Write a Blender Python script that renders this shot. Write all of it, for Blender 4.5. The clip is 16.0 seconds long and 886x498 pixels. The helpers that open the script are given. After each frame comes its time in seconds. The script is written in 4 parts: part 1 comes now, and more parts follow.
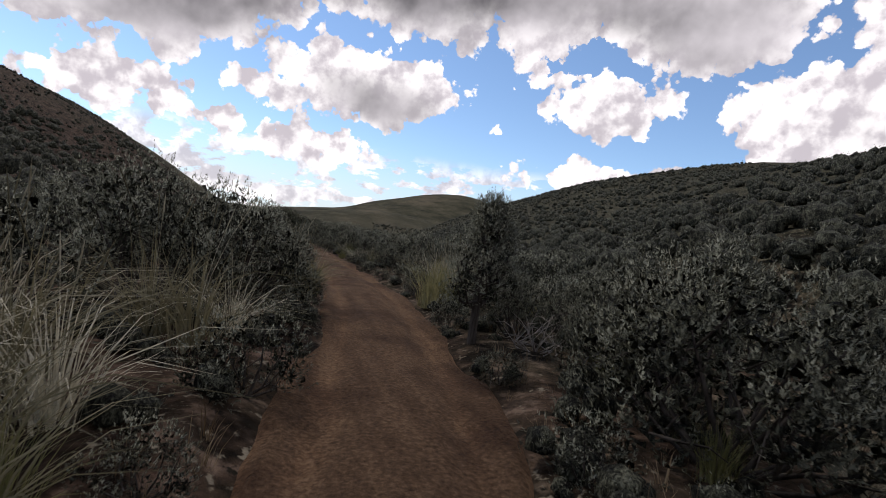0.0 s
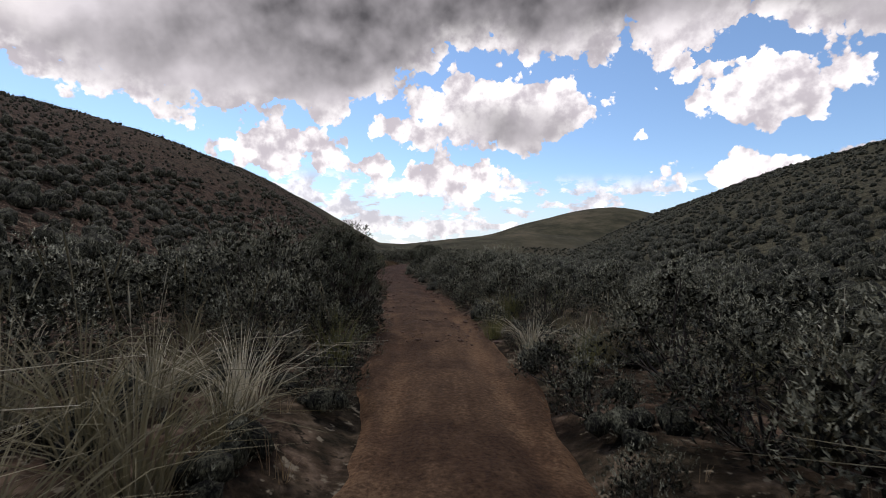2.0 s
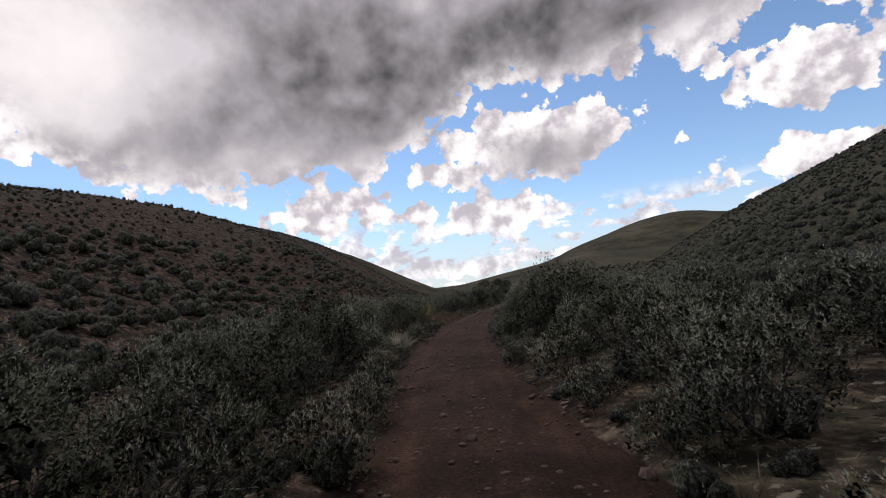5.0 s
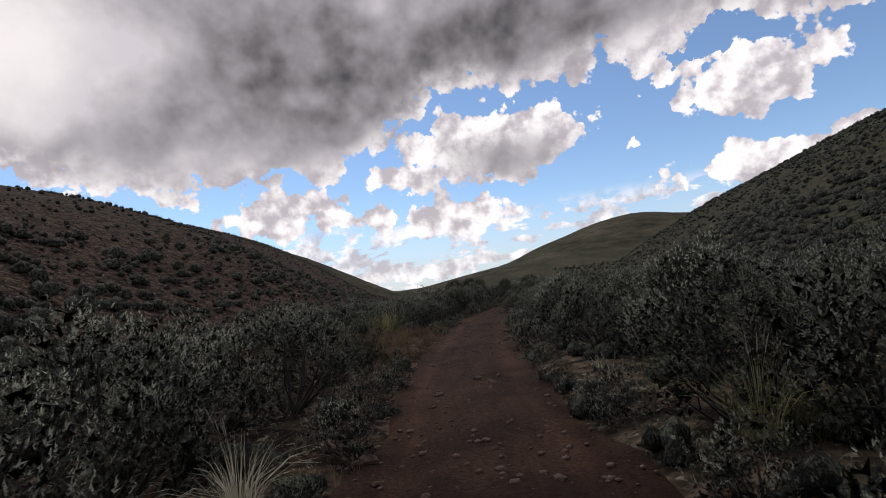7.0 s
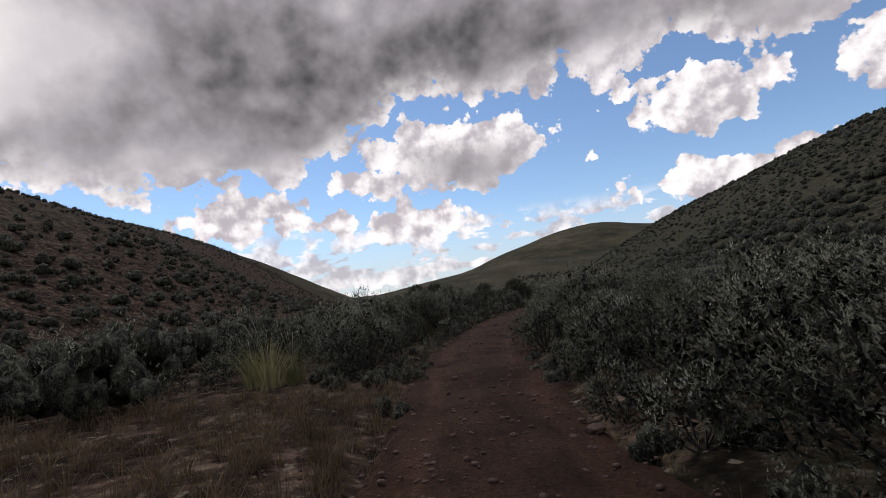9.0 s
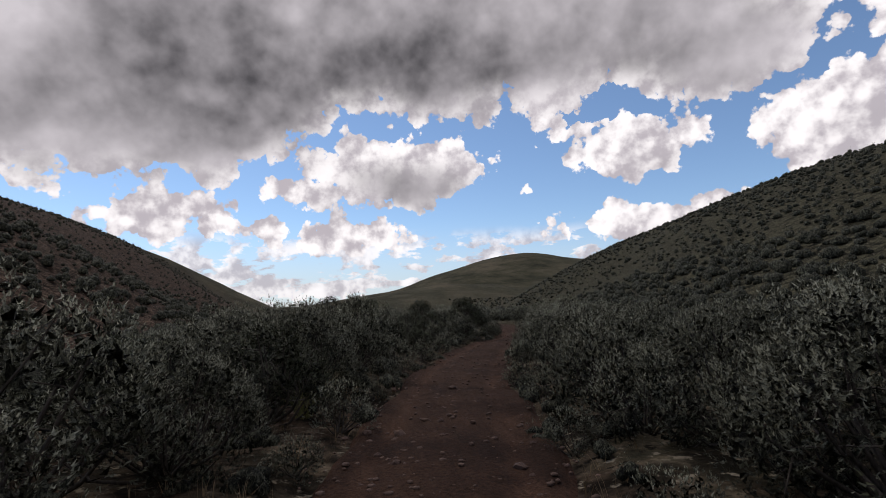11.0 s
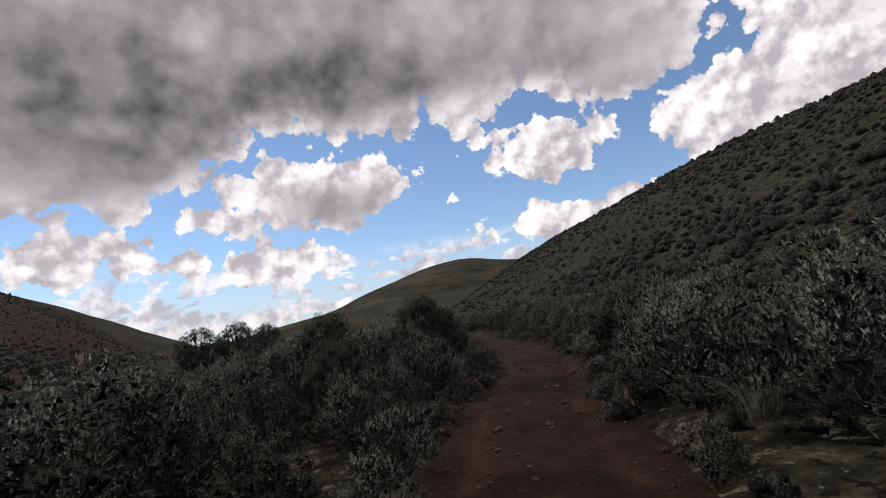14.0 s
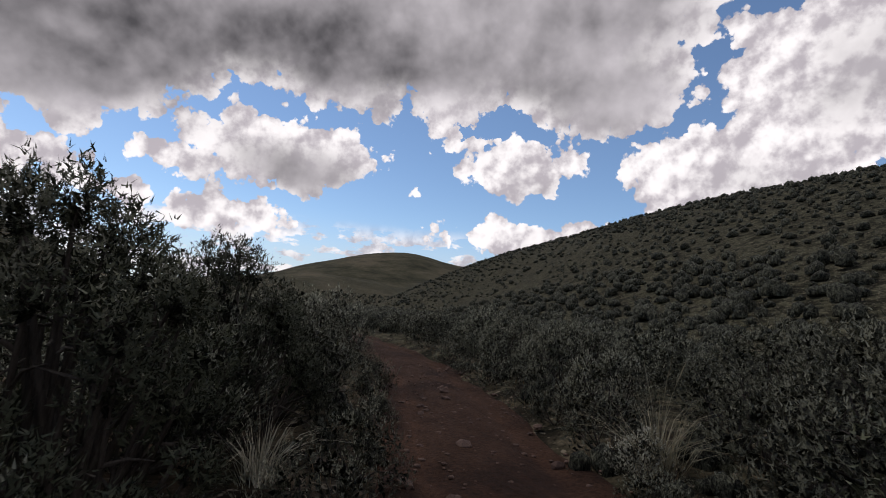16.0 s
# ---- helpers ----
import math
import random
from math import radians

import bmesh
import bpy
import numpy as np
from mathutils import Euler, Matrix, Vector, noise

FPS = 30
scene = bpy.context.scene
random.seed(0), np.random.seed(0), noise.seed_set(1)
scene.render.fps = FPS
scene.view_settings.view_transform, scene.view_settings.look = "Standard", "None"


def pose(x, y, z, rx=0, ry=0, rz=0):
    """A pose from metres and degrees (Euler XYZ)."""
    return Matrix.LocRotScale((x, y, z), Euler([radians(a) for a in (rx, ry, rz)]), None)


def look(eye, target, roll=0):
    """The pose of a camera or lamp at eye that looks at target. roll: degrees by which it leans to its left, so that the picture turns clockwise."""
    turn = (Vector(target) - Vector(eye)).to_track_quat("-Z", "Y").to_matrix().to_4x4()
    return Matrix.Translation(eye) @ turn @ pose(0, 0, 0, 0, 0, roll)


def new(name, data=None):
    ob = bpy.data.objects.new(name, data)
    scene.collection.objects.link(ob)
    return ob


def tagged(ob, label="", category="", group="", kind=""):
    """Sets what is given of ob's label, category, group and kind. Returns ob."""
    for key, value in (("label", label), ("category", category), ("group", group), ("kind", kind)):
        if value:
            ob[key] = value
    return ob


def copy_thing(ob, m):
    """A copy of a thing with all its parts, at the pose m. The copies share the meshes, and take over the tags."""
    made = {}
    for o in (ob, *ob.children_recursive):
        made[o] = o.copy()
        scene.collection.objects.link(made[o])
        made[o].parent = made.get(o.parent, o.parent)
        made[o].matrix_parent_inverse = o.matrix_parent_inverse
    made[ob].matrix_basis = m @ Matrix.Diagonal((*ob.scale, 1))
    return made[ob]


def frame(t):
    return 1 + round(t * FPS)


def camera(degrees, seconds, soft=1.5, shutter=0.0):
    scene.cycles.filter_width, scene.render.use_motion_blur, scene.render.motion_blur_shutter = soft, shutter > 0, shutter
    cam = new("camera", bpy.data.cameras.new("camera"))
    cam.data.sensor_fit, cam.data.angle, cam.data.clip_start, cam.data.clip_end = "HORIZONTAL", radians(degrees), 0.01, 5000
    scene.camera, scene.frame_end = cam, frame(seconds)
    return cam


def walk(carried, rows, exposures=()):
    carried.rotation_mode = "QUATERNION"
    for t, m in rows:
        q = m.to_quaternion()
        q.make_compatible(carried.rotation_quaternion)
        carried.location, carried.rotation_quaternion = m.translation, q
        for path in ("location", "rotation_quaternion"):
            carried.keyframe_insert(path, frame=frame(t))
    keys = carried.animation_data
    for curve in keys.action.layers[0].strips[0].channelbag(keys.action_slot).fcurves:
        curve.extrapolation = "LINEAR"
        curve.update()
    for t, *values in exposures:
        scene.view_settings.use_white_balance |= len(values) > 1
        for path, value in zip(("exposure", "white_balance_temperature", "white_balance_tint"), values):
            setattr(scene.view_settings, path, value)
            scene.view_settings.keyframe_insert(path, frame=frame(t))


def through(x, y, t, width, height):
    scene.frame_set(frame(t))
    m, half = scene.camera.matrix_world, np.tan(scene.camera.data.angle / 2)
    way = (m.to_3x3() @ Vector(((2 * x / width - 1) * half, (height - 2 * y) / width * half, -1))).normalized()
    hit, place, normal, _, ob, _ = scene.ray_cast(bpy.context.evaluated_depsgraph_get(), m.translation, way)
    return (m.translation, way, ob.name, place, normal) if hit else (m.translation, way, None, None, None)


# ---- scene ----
# camera: seconds, x, y, pitch, roll, yaw; it rides 1.65 m above the track
cam = camera(81.0, 16.0, soft=0.6, shutter=0.04)
RIDE = [
    (0.0, 0.00, 0.00, -1.00, -8.22, -16.74),
    (0.5, 0.94, 4.13, -1.39, -5.24, -11.62),
    (1.0, 1.53, 8.31, -1.54, -5.17, -6.51),
    (1.5, 1.78, 12.49, -0.51, -3.65, -3.36),
    (2.0, 1.78, 16.66, 0.24, -2.07, -0.32),
    (2.5, 1.59, 20.81, 0.88, -1.93, 1.14),
    (3.0, 1.29, 24.92, 1.11, -3.22, 2.51),
    (3.2, 1.15, 26.56, 1.05, -3.61, 2.70),
    (3.5, 0.92, 28.98, 1.67, -1.85, 3.26),
    (4.0, 0.50, 32.89, 2.74, 1.01, 4.07),
    (4.5, 0.04, 36.63, 3.81, 3.88, 4.97),
    (5.0, -0.44, 40.20, 4.88, 6.74, 5.87),
    (5.3, -0.74, 42.26, 5.50, 8.50, 6.34),
    (5.5, -0.93, 43.60, 5.15, 9.77, 6.14),
    (6.0, -1.40, 46.94, 5.30, 10.26, 5.50),
    (6.5, -1.81, 50.25, 5.31, 10.21, 4.54),
    (7.0, -2.10, 53.54, 4.68, 7.43, 1.41),
    (7.5, -2.25, 56.80, 4.54, 4.35, 0.03),
    (8.0, -2.31, 60.03, 4.58, 1.95, -1.16),
    (8.5, -2.33, 63.22, 4.43, 3.93, -0.50),
    (9.0, -2.30, 66.38, 4.93, 6.69, -3.00),
    (9.5, -2.15, 69.50, 4.65, 6.18, -5.39),
    (9.7, -2.05, 70.73, 4.60, 5.74, -5.77),
    (10.0, -1.89, 72.54, 4.94, 4.93, -7.03),
    (10.5, -1.59, 75.47, 5.73, 3.45, -9.04),
    (11.0, -1.24, 78.29, 6.51, 2.08, -11.04),
    (11.5, -0.83, 80.99, 7.19, 0.70, -12.94),
    (11.8, -0.56, 82.55, 7.64, -0.21, -14.21),
    (12.0, -0.28, 83.58, 7.78, 0.62, -13.51),
    (12.5, 0.22, 86.08, 7.35, -0.47, -11.62),
    (13.0, 0.69, 88.50, 7.42, 4.23, -12.71),
    (13.5, 1.18, 90.83, 7.95, 8.22, -12.71),
    (14.0, 1.75, 93.04, 7.29, 8.87, -17.75),
    (14.5, 2.43, 95.17, 6.69, 4.98, -24.05),
    (15.0, 3.38, 97.31, 7.31, 0.18, -29.34),
    (15.5, 4.49, 99.48, 6.70, -4.14, -28.72),
    (16.0, 5.56, 101.76, 6.68, -4.51, -24.96),
]
walk(cam, [(t, pose(x, y, 1.65, 90 + p, r, w)) for t, x, y, p, r, w in RIDE],
     [(0.0, 0.06, 6650, 14.5), (3.0, 0.02, 6650, 14.5), (5.5, -0.12, 6650, 14.5), (16.0, -0.26, 6650, 14.5)])

# ---------------------------------------------------------------- sky and sun
SUN_AZ, SUN_EL = -42.0, 54.0


def make_world():
    world = bpy.data.worlds.new("sky")
    scene.world = world
    world.use_nodes = True
    nt = world.node_tree
    nt.nodes.clear()
    link = nt.links.new

    def math(op, a, b=None, c=None, clamp=False):
        n = nt.nodes.new("ShaderNodeMath")
        n.operation, n.use_clamp = op, clamp
        for i, v in enumerate((a, b, c)):
            if v is None:
                continue
            if isinstance(v, (int, float)):
                n.inputs[i].default_value = v
            else:
                link(v, n.inputs[i])
        return n.outputs[0]

    def ramp(v, lo, hi, a=0.0, b=1.0, smooth=True):
        n = nt.nodes.new("ShaderNodeMapRange")
        n.interpolation_type = "SMOOTHSTEP" if smooth else "LINEAR"
        link(v, n.inputs[0])
        for i, x in enumerate((lo, hi, a, b)):
            n.inputs[i + 1].default_value = x
        return n.outputs[0]

    def fbm(vec, scale, detail, rough, offset=(0, 0, 0), stretch=(1, 1, 1)):
        m = nt.nodes.new("ShaderNodeMapping")
        m.inputs["Location"].default_value = offset
        m.inputs["Scale"].default_value = stretch
        link(vec, m.inputs[0])
        n = nt.nodes.new("ShaderNodeTexNoise")
        n.inputs["Scale"].default_value = scale
        n.inputs["Detail"].default_value = detail
        n.inputs["Roughness"].default_value = rough
        link(m.outputs[0], n.inputs["Vector"])
        return math("SUBTRACT", n.outputs[0], 0.5)

    def mix(f, a, b):
        n = nt.nodes.new("ShaderNodeMix")
        n.data_type = "RGBA"
        if isinstance(f, float):
            n.inputs[0].default_value = f
        else:
            link(f, n.inputs[0])
        for i, v in ((6, a), (7, b)):
            if isinstance(v, tuple):
                n.inputs[i].default_value = (*v, 1)
            else:
                link(v, n.inputs[i])
        return n.outputs[2]

    coord = nt.nodes.new("ShaderNodeTexCoord").outputs["Generated"]
    norm = nt.nodes.new("ShaderNodeVectorMath")
    norm.operation = "NORMALIZE"
    link(coord, norm.inputs[0])
    way = norm.outputs[0]
    split = nt.nodes.new("ShaderNodeSeparateXYZ")
    link(way, split.inputs[0])
    x, y, z = split.outputs
    az = math("MULTIPLY", math("ARCTAN2", x, y), 57.2958)
    el = math("MULTIPLY", math("ARCSINE", z), 57.2958)

    # billows push the outlines about, coarse and fine
    n1 = fbm(way, 7.0, 6, 0.55, (3.1, 0.4, 1.7))
    n2 = fbm(way, 24.0, 5, 0.62, (1.3, 7.7, 2.9))
    n3 = fbm(way, 9.0, 4, 0.5, (9.2, 5.5, 4.1))
    uv = nt.nodes.new("ShaderNodeCombineXYZ")
    link(math("ADD", az, math("MULTIPLY", n3, 4.0)), uv.inputs[0])
    link(math("ADD", el, math("MULTIPLY", n1, 2.4)), uv.inputs[1])

    sunward = nt.nodes.new("ShaderNodeVectorMath")
    sunward.operation = "ADD"
    link(uv.outputs[0], sunward.inputs[0])
    sunward.inputs[1].default_value = (-2.5, 2.2, 0)
    edge, body, behind = None, None, None

    def depth(where, u, v, a, b):
        m = nt.nodes.new("ShaderNodeVectorMath")
        m.operation = "MULTIPLY_ADD"
        link(where, m.inputs[0])
        m.inputs[1].default_value = (1 / a, 1 / b, 0)
        m.inputs[2].default_value = (-u / a, -v / b, 0)
        n = nt.nodes.new("ShaderNodeVectorMath")
        n.operation = "LENGTH"
        link(m.outputs[0], n.inputs[0])
        return math("MULTIPLY", math("SUBTRACT", 1.0, n.outputs["Value"]), min(b, 9.0))

    def cloud(u, v, a, b, thick):
        """One cloud bank: azimuth, elevation and half sizes in degrees, and how dark it is inside."""
        nonlocal edge, body, behind
        d = depth(uv.outputs[0], u, v, a, b)
        w = math("MULTIPLY", d, thick)
        s = math("MULTIPLY", depth(sunward.outputs[0], u, v, a, b), thick)
        edge = d if edge is None else math("MAXIMUM", edge, d)
        body = w if body is None else math("MAXIMUM", body, w)
        behind = s if behind is None else math("MAXIMUM", behind, s)

    # the large dark bank overhead and its tail
    cloud(-25, 27, 32, 15, 1.0)
    cloud(10, 37, 52, 18, 1.0)
    cloud(40, 25, 12, 6.5, 0.8)
    cloud(68, 24, 16, 10, 0.35)
    cloud(54, 15.2, 13, 5.6, 0.3)
    # cumulus in the gap below it
    cloud(-2, 12.8, 8, 2.8, 0.9)
    cloud(5.8, 14.8, 13, 4.5, 0.9)
    cloud(33, 16, 8, 3.6, 0.5)
    cloud(26, 21, 7, 4.2, 0.35)
    cloud(-17.5, 10.3, 8, 2.9, 0.4)
    cloud(-8.5, 9.0, 4, 1.9, 0.4)
    cloud(1.5, 7.7, 8, 2.8, 0.4)
    cloud(-29, 12.9, 5, 1.3, 0.7)
    cloud(-45, 16.5, 7, 2.4, 0.7)
    cloud(35, 8.2, 12, 2.9, 0.35)
    cloud(21.5, 12, 1.5, 0.8, 0.5)
    cloud(16.7, 7.1, 2.2, 0.8, 0.5)
    # the rest of the sky goes on in the same broken cloud
    flat = nt.nodes.new("ShaderNodeVectorMath")
    flat.operation = "SCALE"
    link(way, flat.inputs[0])
    link(math("DIVIDE", 1.0, math("MAXIMUM", math("ADD", z, 0.12), 0.12)), flat.inputs["Scale"])
    rest = math("MULTIPLY", math("ADD", fbm(flat.outputs[0], 0.9, 5, 0.55), 0.06), 22.0)
    side = ramp(math("ABSOLUTE", az), 70, 95)
    rest = math("SUBTRACT", rest, math("MULTIPLY", math("SUBTRACT", 1.0, side), 30.0))
    edge = math("MAXIMUM", edge, rest)
    body = math("MAXIMUM", body, rest)

    def billow(shift, scale=20.0):
        m = nt.nodes.new("ShaderNodeMapping")
        m.inputs["Location"].default_value = shift
        link(way, m.inputs[0])
        n = nt.nodes.new("ShaderNodeTexVoronoi")
        n.inputs["Scale"].default_value = scale
        n.inputs["Detail"].default_value = 3.0
        n.inputs["Roughness"].default_value = 0.55
        link(m.outputs[0], n.inputs["Vector"])
        return math("SUBTRACT", 0.5, n.outputs["Distance"])

    b1 = billow((0, 0, 0))
    puff = math("ADD", math("ADD", math("MULTIPLY", n1, 2.6), math("MULTIPLY", n2, 2.6)), math("MULTIPLY", b1, 2.0))
    dens = math("ADD", math("ADD", edge, puff), 0.55)
    # a ragged hole through the tail of the bank
    dens = math("SUBTRACT", dens, ramp(math("ADD", depth(uv.outputs[0], 28.5, 20.6, 4.4, 1.8), math("MULTIPLY", n2, 5.0)), -0.3, 1.1, 0.0, 2.4))
    mask = ramp(dens, 0.0, 0.32)
    # rows of small cumulus and thin streaks low over the horizon
    rows = math("ADD", fbm(way, 15.0, 5, 0.6, (0.7, 2.1, 0.3), (1, 1, 2.3)), math("MULTIPLY", fbm(way, 5.0, 3, 0.5, (2, 3, 1), (1, 1, 2.0)), 0.6))
    low = math("MULTIPLY", ramp(rows, -0.05, 0.03), ramp(el, 9.0, 6.5))
    mask = math("MAXIMUM", mask, math("MULTIPLY", low, 0.85))
    # rims are white, thick parts grey, and billows are lit on the side of the sun
    here, there = fbm(way, 15.0, 6, 0.55, (1, 2, 3)), fbm(way, 15.0, 6, 0.55, (1.014, 1.996, 2.984))
    deep = math("ADD", math("MULTIPLY", body, 0.30), math("MULTIPLY", behind, 0.70))
    shade_in = math("ADD", math("ADD", deep, math("MULTIPLY", n1, 2.6)), math("MULTIPLY", here, 1.0))
    dark = ramp(math("ADD", shade_in, 0.2), 0.6, 3.5)
    knob = math("SUBTRACT", billow((0.010, -0.003, -0.012)), b1)
    heap = math("SUBTRACT", billow((0.4, 0.2, 0.1), 10.0), billow((0.424, 0.192, 0.072), 10.0))
    relief = ramp(math("ADD", math("SUBTRACT", there, here), math("MULTIPLY", knob, 0.2)), -0.15, 0.16)
    white = mix(relief, (1.24, 1.23, 1.24), (0.60, 0.57, 0.62))
    broad = fbm(way, 3.0, 4, 0.42, (4, 1, 2))
    lump, lee = fbm(way, 6.0, 5, 0.5, (2.2, 0.3, 5.1)), fbm(way, 6.0, 5, 0.5, (2.245, 0.285, 5.055))
    swell = math("ADD", math("MULTIPLY", math("SUBTRACT", lump, lee), 1.15), math("MULTIPLY", math("SUBTRACT", here, there), 0.35))
    tone = math("ADD", math("ADD", math("MULTIPLY", broad, 0.40), math("ADD", math("MULTIPLY", swell, 0.5), math("MULTIPLY", heap, 0.20))), math("MULTIPLY", n1, 0.12))

    def mass(u, v, a, b, amount):
        """A thick (negative) or thin part of the bank."""
        nonlocal tone
        m = nt.nodes.new("ShaderNodeVectorMath")
        m.operation = "MULTIPLY_ADD"
        link(uv.outputs[0], m.inputs[0])
        m.inputs[1].default_value = (1 / a, 1 / b, 0)
        m.inputs[2].default_value = (-u / a, -v / b, 0)
        n = nt.nodes.new("ShaderNodeVectorMath")
        n.operation = "LENGTH"
        link(m.outputs[0], n.inputs[0])
        tone = math("ADD", tone, ramp(n.outputs["Value"], 1.9, 0.0, 0.0, 1.1 * amount))

    for thick in ((-4, 22.5, 8, 4, -0.2), (-22.5, 23.5, 9, 4, -0.13), (-19, 18.5, 10, 2.4, -0.1), (-35, 18, 9, 2.6, -0.12), (17, 24.6, 9, 3.6, -0.14),
                  (33, 22.4, 8, 2.4, -0.08), (6, 27, 8, 3, -0.1), (-14, 29, 12, 4, -0.06), (13, 28, 12, 3.5, -0.12), (32, 25.5, 10, 3.2, -0.14), (17.5, 20, 4.5, 1.7, -0.14), (58, 19, 7, 3, -0.08),
                  (-37, 24.5, 8, 5, 0.4), (-40, 20.5, 6, 2.6, 0.2), (-13.4, 22, 2.6, 0.8, 0.16), (-25.7, 16.2, 6, 1.8, 0.16), (12, 20.7, 5, 2.0, 0.16), (24.5, 21, 5, 2.6, 0.22),
                  (-29.5, 26.5, 4, 2, 0.14), (-5.6, 31, 3, 1.4, 0.12), (4, 29, 3, 1.4, 0.1), (47, 21.7, 5, 3, 0.25), (54, 21, 4, 3, 0.2), (40, 27, 4, 2, 0.14), (-11, 15.5, 4, 1.4, 0.14)):
        mass(*thick)
    grey = mix(ramp(tone, -0.42, 0.32, smooth=False), (0.098, 0.097, 0.106), (0.73, 0.71, 0.75))
    lit = mix(dark, white, grey)
    # brightest where the bank is thin below the sun
    sdir = Vector((math_sin(-43) * math_cos(27), math_cos(-43) * math_cos(27), math_sin(27)))
    dot = nt.nodes.new("ShaderNodeVectorMath")
    dot.operation = "DOT_PRODUCT"
    link(way, dot.inputs[0])
    dot.inputs[1].default_value = sdir
    glow = ramp(math("ADD", dot.outputs["Value"], math("MULTIPLY", n1, 0.035)), 0.982, 1.006, 0.0, 0.75)
    lit = mix(glow, lit, (1.15, 1.12, 1.10))

    sky = nt.nodes.new("ShaderNodeTexSky")
    sky.sky_type = "NISHITA"
    sky.sun_disc = False
    sky.sun_elevation, sky.sun_rotation = radians(SUN_EL), radians(SUN_AZ)
    sky.altitude, sky.dust_density = 1500.0, 0.6
    blue = nt.nodes.new("ShaderNodeVectorMath")
    blue.operation = "MULTIPLY"
    link(sky.outputs[0], blue.inputs[0])
    blue.inputs[1].default_value = (0.134, 0.152, 0.161)
    hazy = mix(math("MULTIPLY", ramp(el, 10.0, 0.0), 0.7), blue.outputs[0], (0.60, 0.67, 0.79))
    colour = mix(mask, hazy, lit)
    below = ramp(el, 0.0, -2.0)
    colour = mix(below, colour, (0.06, 0.055, 0.045))
    back = nt.nodes.new("ShaderNodeBackground")
    link(colour, back.inputs[0])
    back.inputs[1].default_value = 1.0
    out = nt.nodes.new("ShaderNodeOutputWorld")
    link(back.outputs[0], out.inputs[0])


def math_sin(a):
    return math.sin(radians(a))


def math_cos(a):
    return math.cos(radians(a))


make_world()
sun_data = bpy.data.lights.new("sun", "SUN")
sun_data.energy, sun_data.angle, sun_data.color = 2.0, radians(14), (1.0, 0.95, 0.88)
sun = new("sun", sun_data)
sun.matrix_world = look((-300 * math_sin(-SUN_AZ), 300, 300), (0, 0, 300 - 300 * math.tan(radians(SUN_EL)) / math_cos(SUN_AZ)))

# ---------------------------------------------------------------- materials


def principled(name, rough=0.9, spec=0.2):
    m = bpy.data.materials.new(name)
    m.use_nodes = True
    nt = m.node_tree
    b = nt.nodes["Principled BSDF"]
    b.inputs["Roughness"].default_value = rough
    b.inputs["Specular IOR Level"].default_value = spec
    return m, nt, b


def noise_node(nt, scale, detail=5.0, rough=0.6, coord="Object", stretch=(1, 1, 1)):
    tc = nt.nodes.new("ShaderNodeTexCoord")
    mp = nt.nodes.new("ShaderNodeMapping")
    mp.inputs["Scale"].default_value = stretch
    n = nt.nodes.new("ShaderNodeTexNoise")
    n.inputs["Scale"].default_value, n.inputs["Detail"].default_value, n.inputs["Roughness"].default_value = scale, detail, rough
    nt.links.new(tc.outputs[coord], mp.inputs[0])
    nt.links.new(mp.outputs[0], n.inputs["Vector"])
    return n.outputs[0]


def ramp_node(nt, fac, stops):
    r = nt.nodes.new("ShaderNodeValToRGB")
    while len(r.color_ramp.elements) < len(stops):
        r.color_ramp.elements.new(0.5)
    for e, (p, c) in zip(r.color_ramp.elements, stops):
        e.position, e.color = p, (*c, 1)
    nt.links.new(fac, r.inputs[0])
    return r.outputs[0]


def mix_node(nt, fac, a, b, blend="MIX"):
    n = nt.nodes.new("ShaderNodeMix")
    n.data_type, n.blend_type = "RGBA", blend
    for i, v in ((0, fac), (6, a), (7, b)):
        if isinstance(v, (int, float)):
            n.inputs[i].default_value = v
        elif isinstance(v, tuple):
            n.inputs[i].default_value = (*v, 1)
        else:
            nt.links.new(v, n.inputs[i])
    return n.outputs[2]


def bump_node(nt, height, strength, distance, b):
    n = nt.nodes.new("ShaderNodeBump")
    n.inputs["Strength"].default_value, n.inputs["Distance"].default_value = strength, distance
    nt.links.new(height, n.inputs["Height"])
    nt.links.new(n.outputs[0], b.inputs["Normal"])


def map_node(nt, v, lo, hi):
    n = nt.nodes.new("ShaderNodeMapRange")
    n.interpolation_type = "SMOOTHSTEP"
    nt.links.new(v, n.inputs[0])
    n.inputs[1].default_value, n.inputs[2].default_value = lo, hi
    return n.outputs[0]


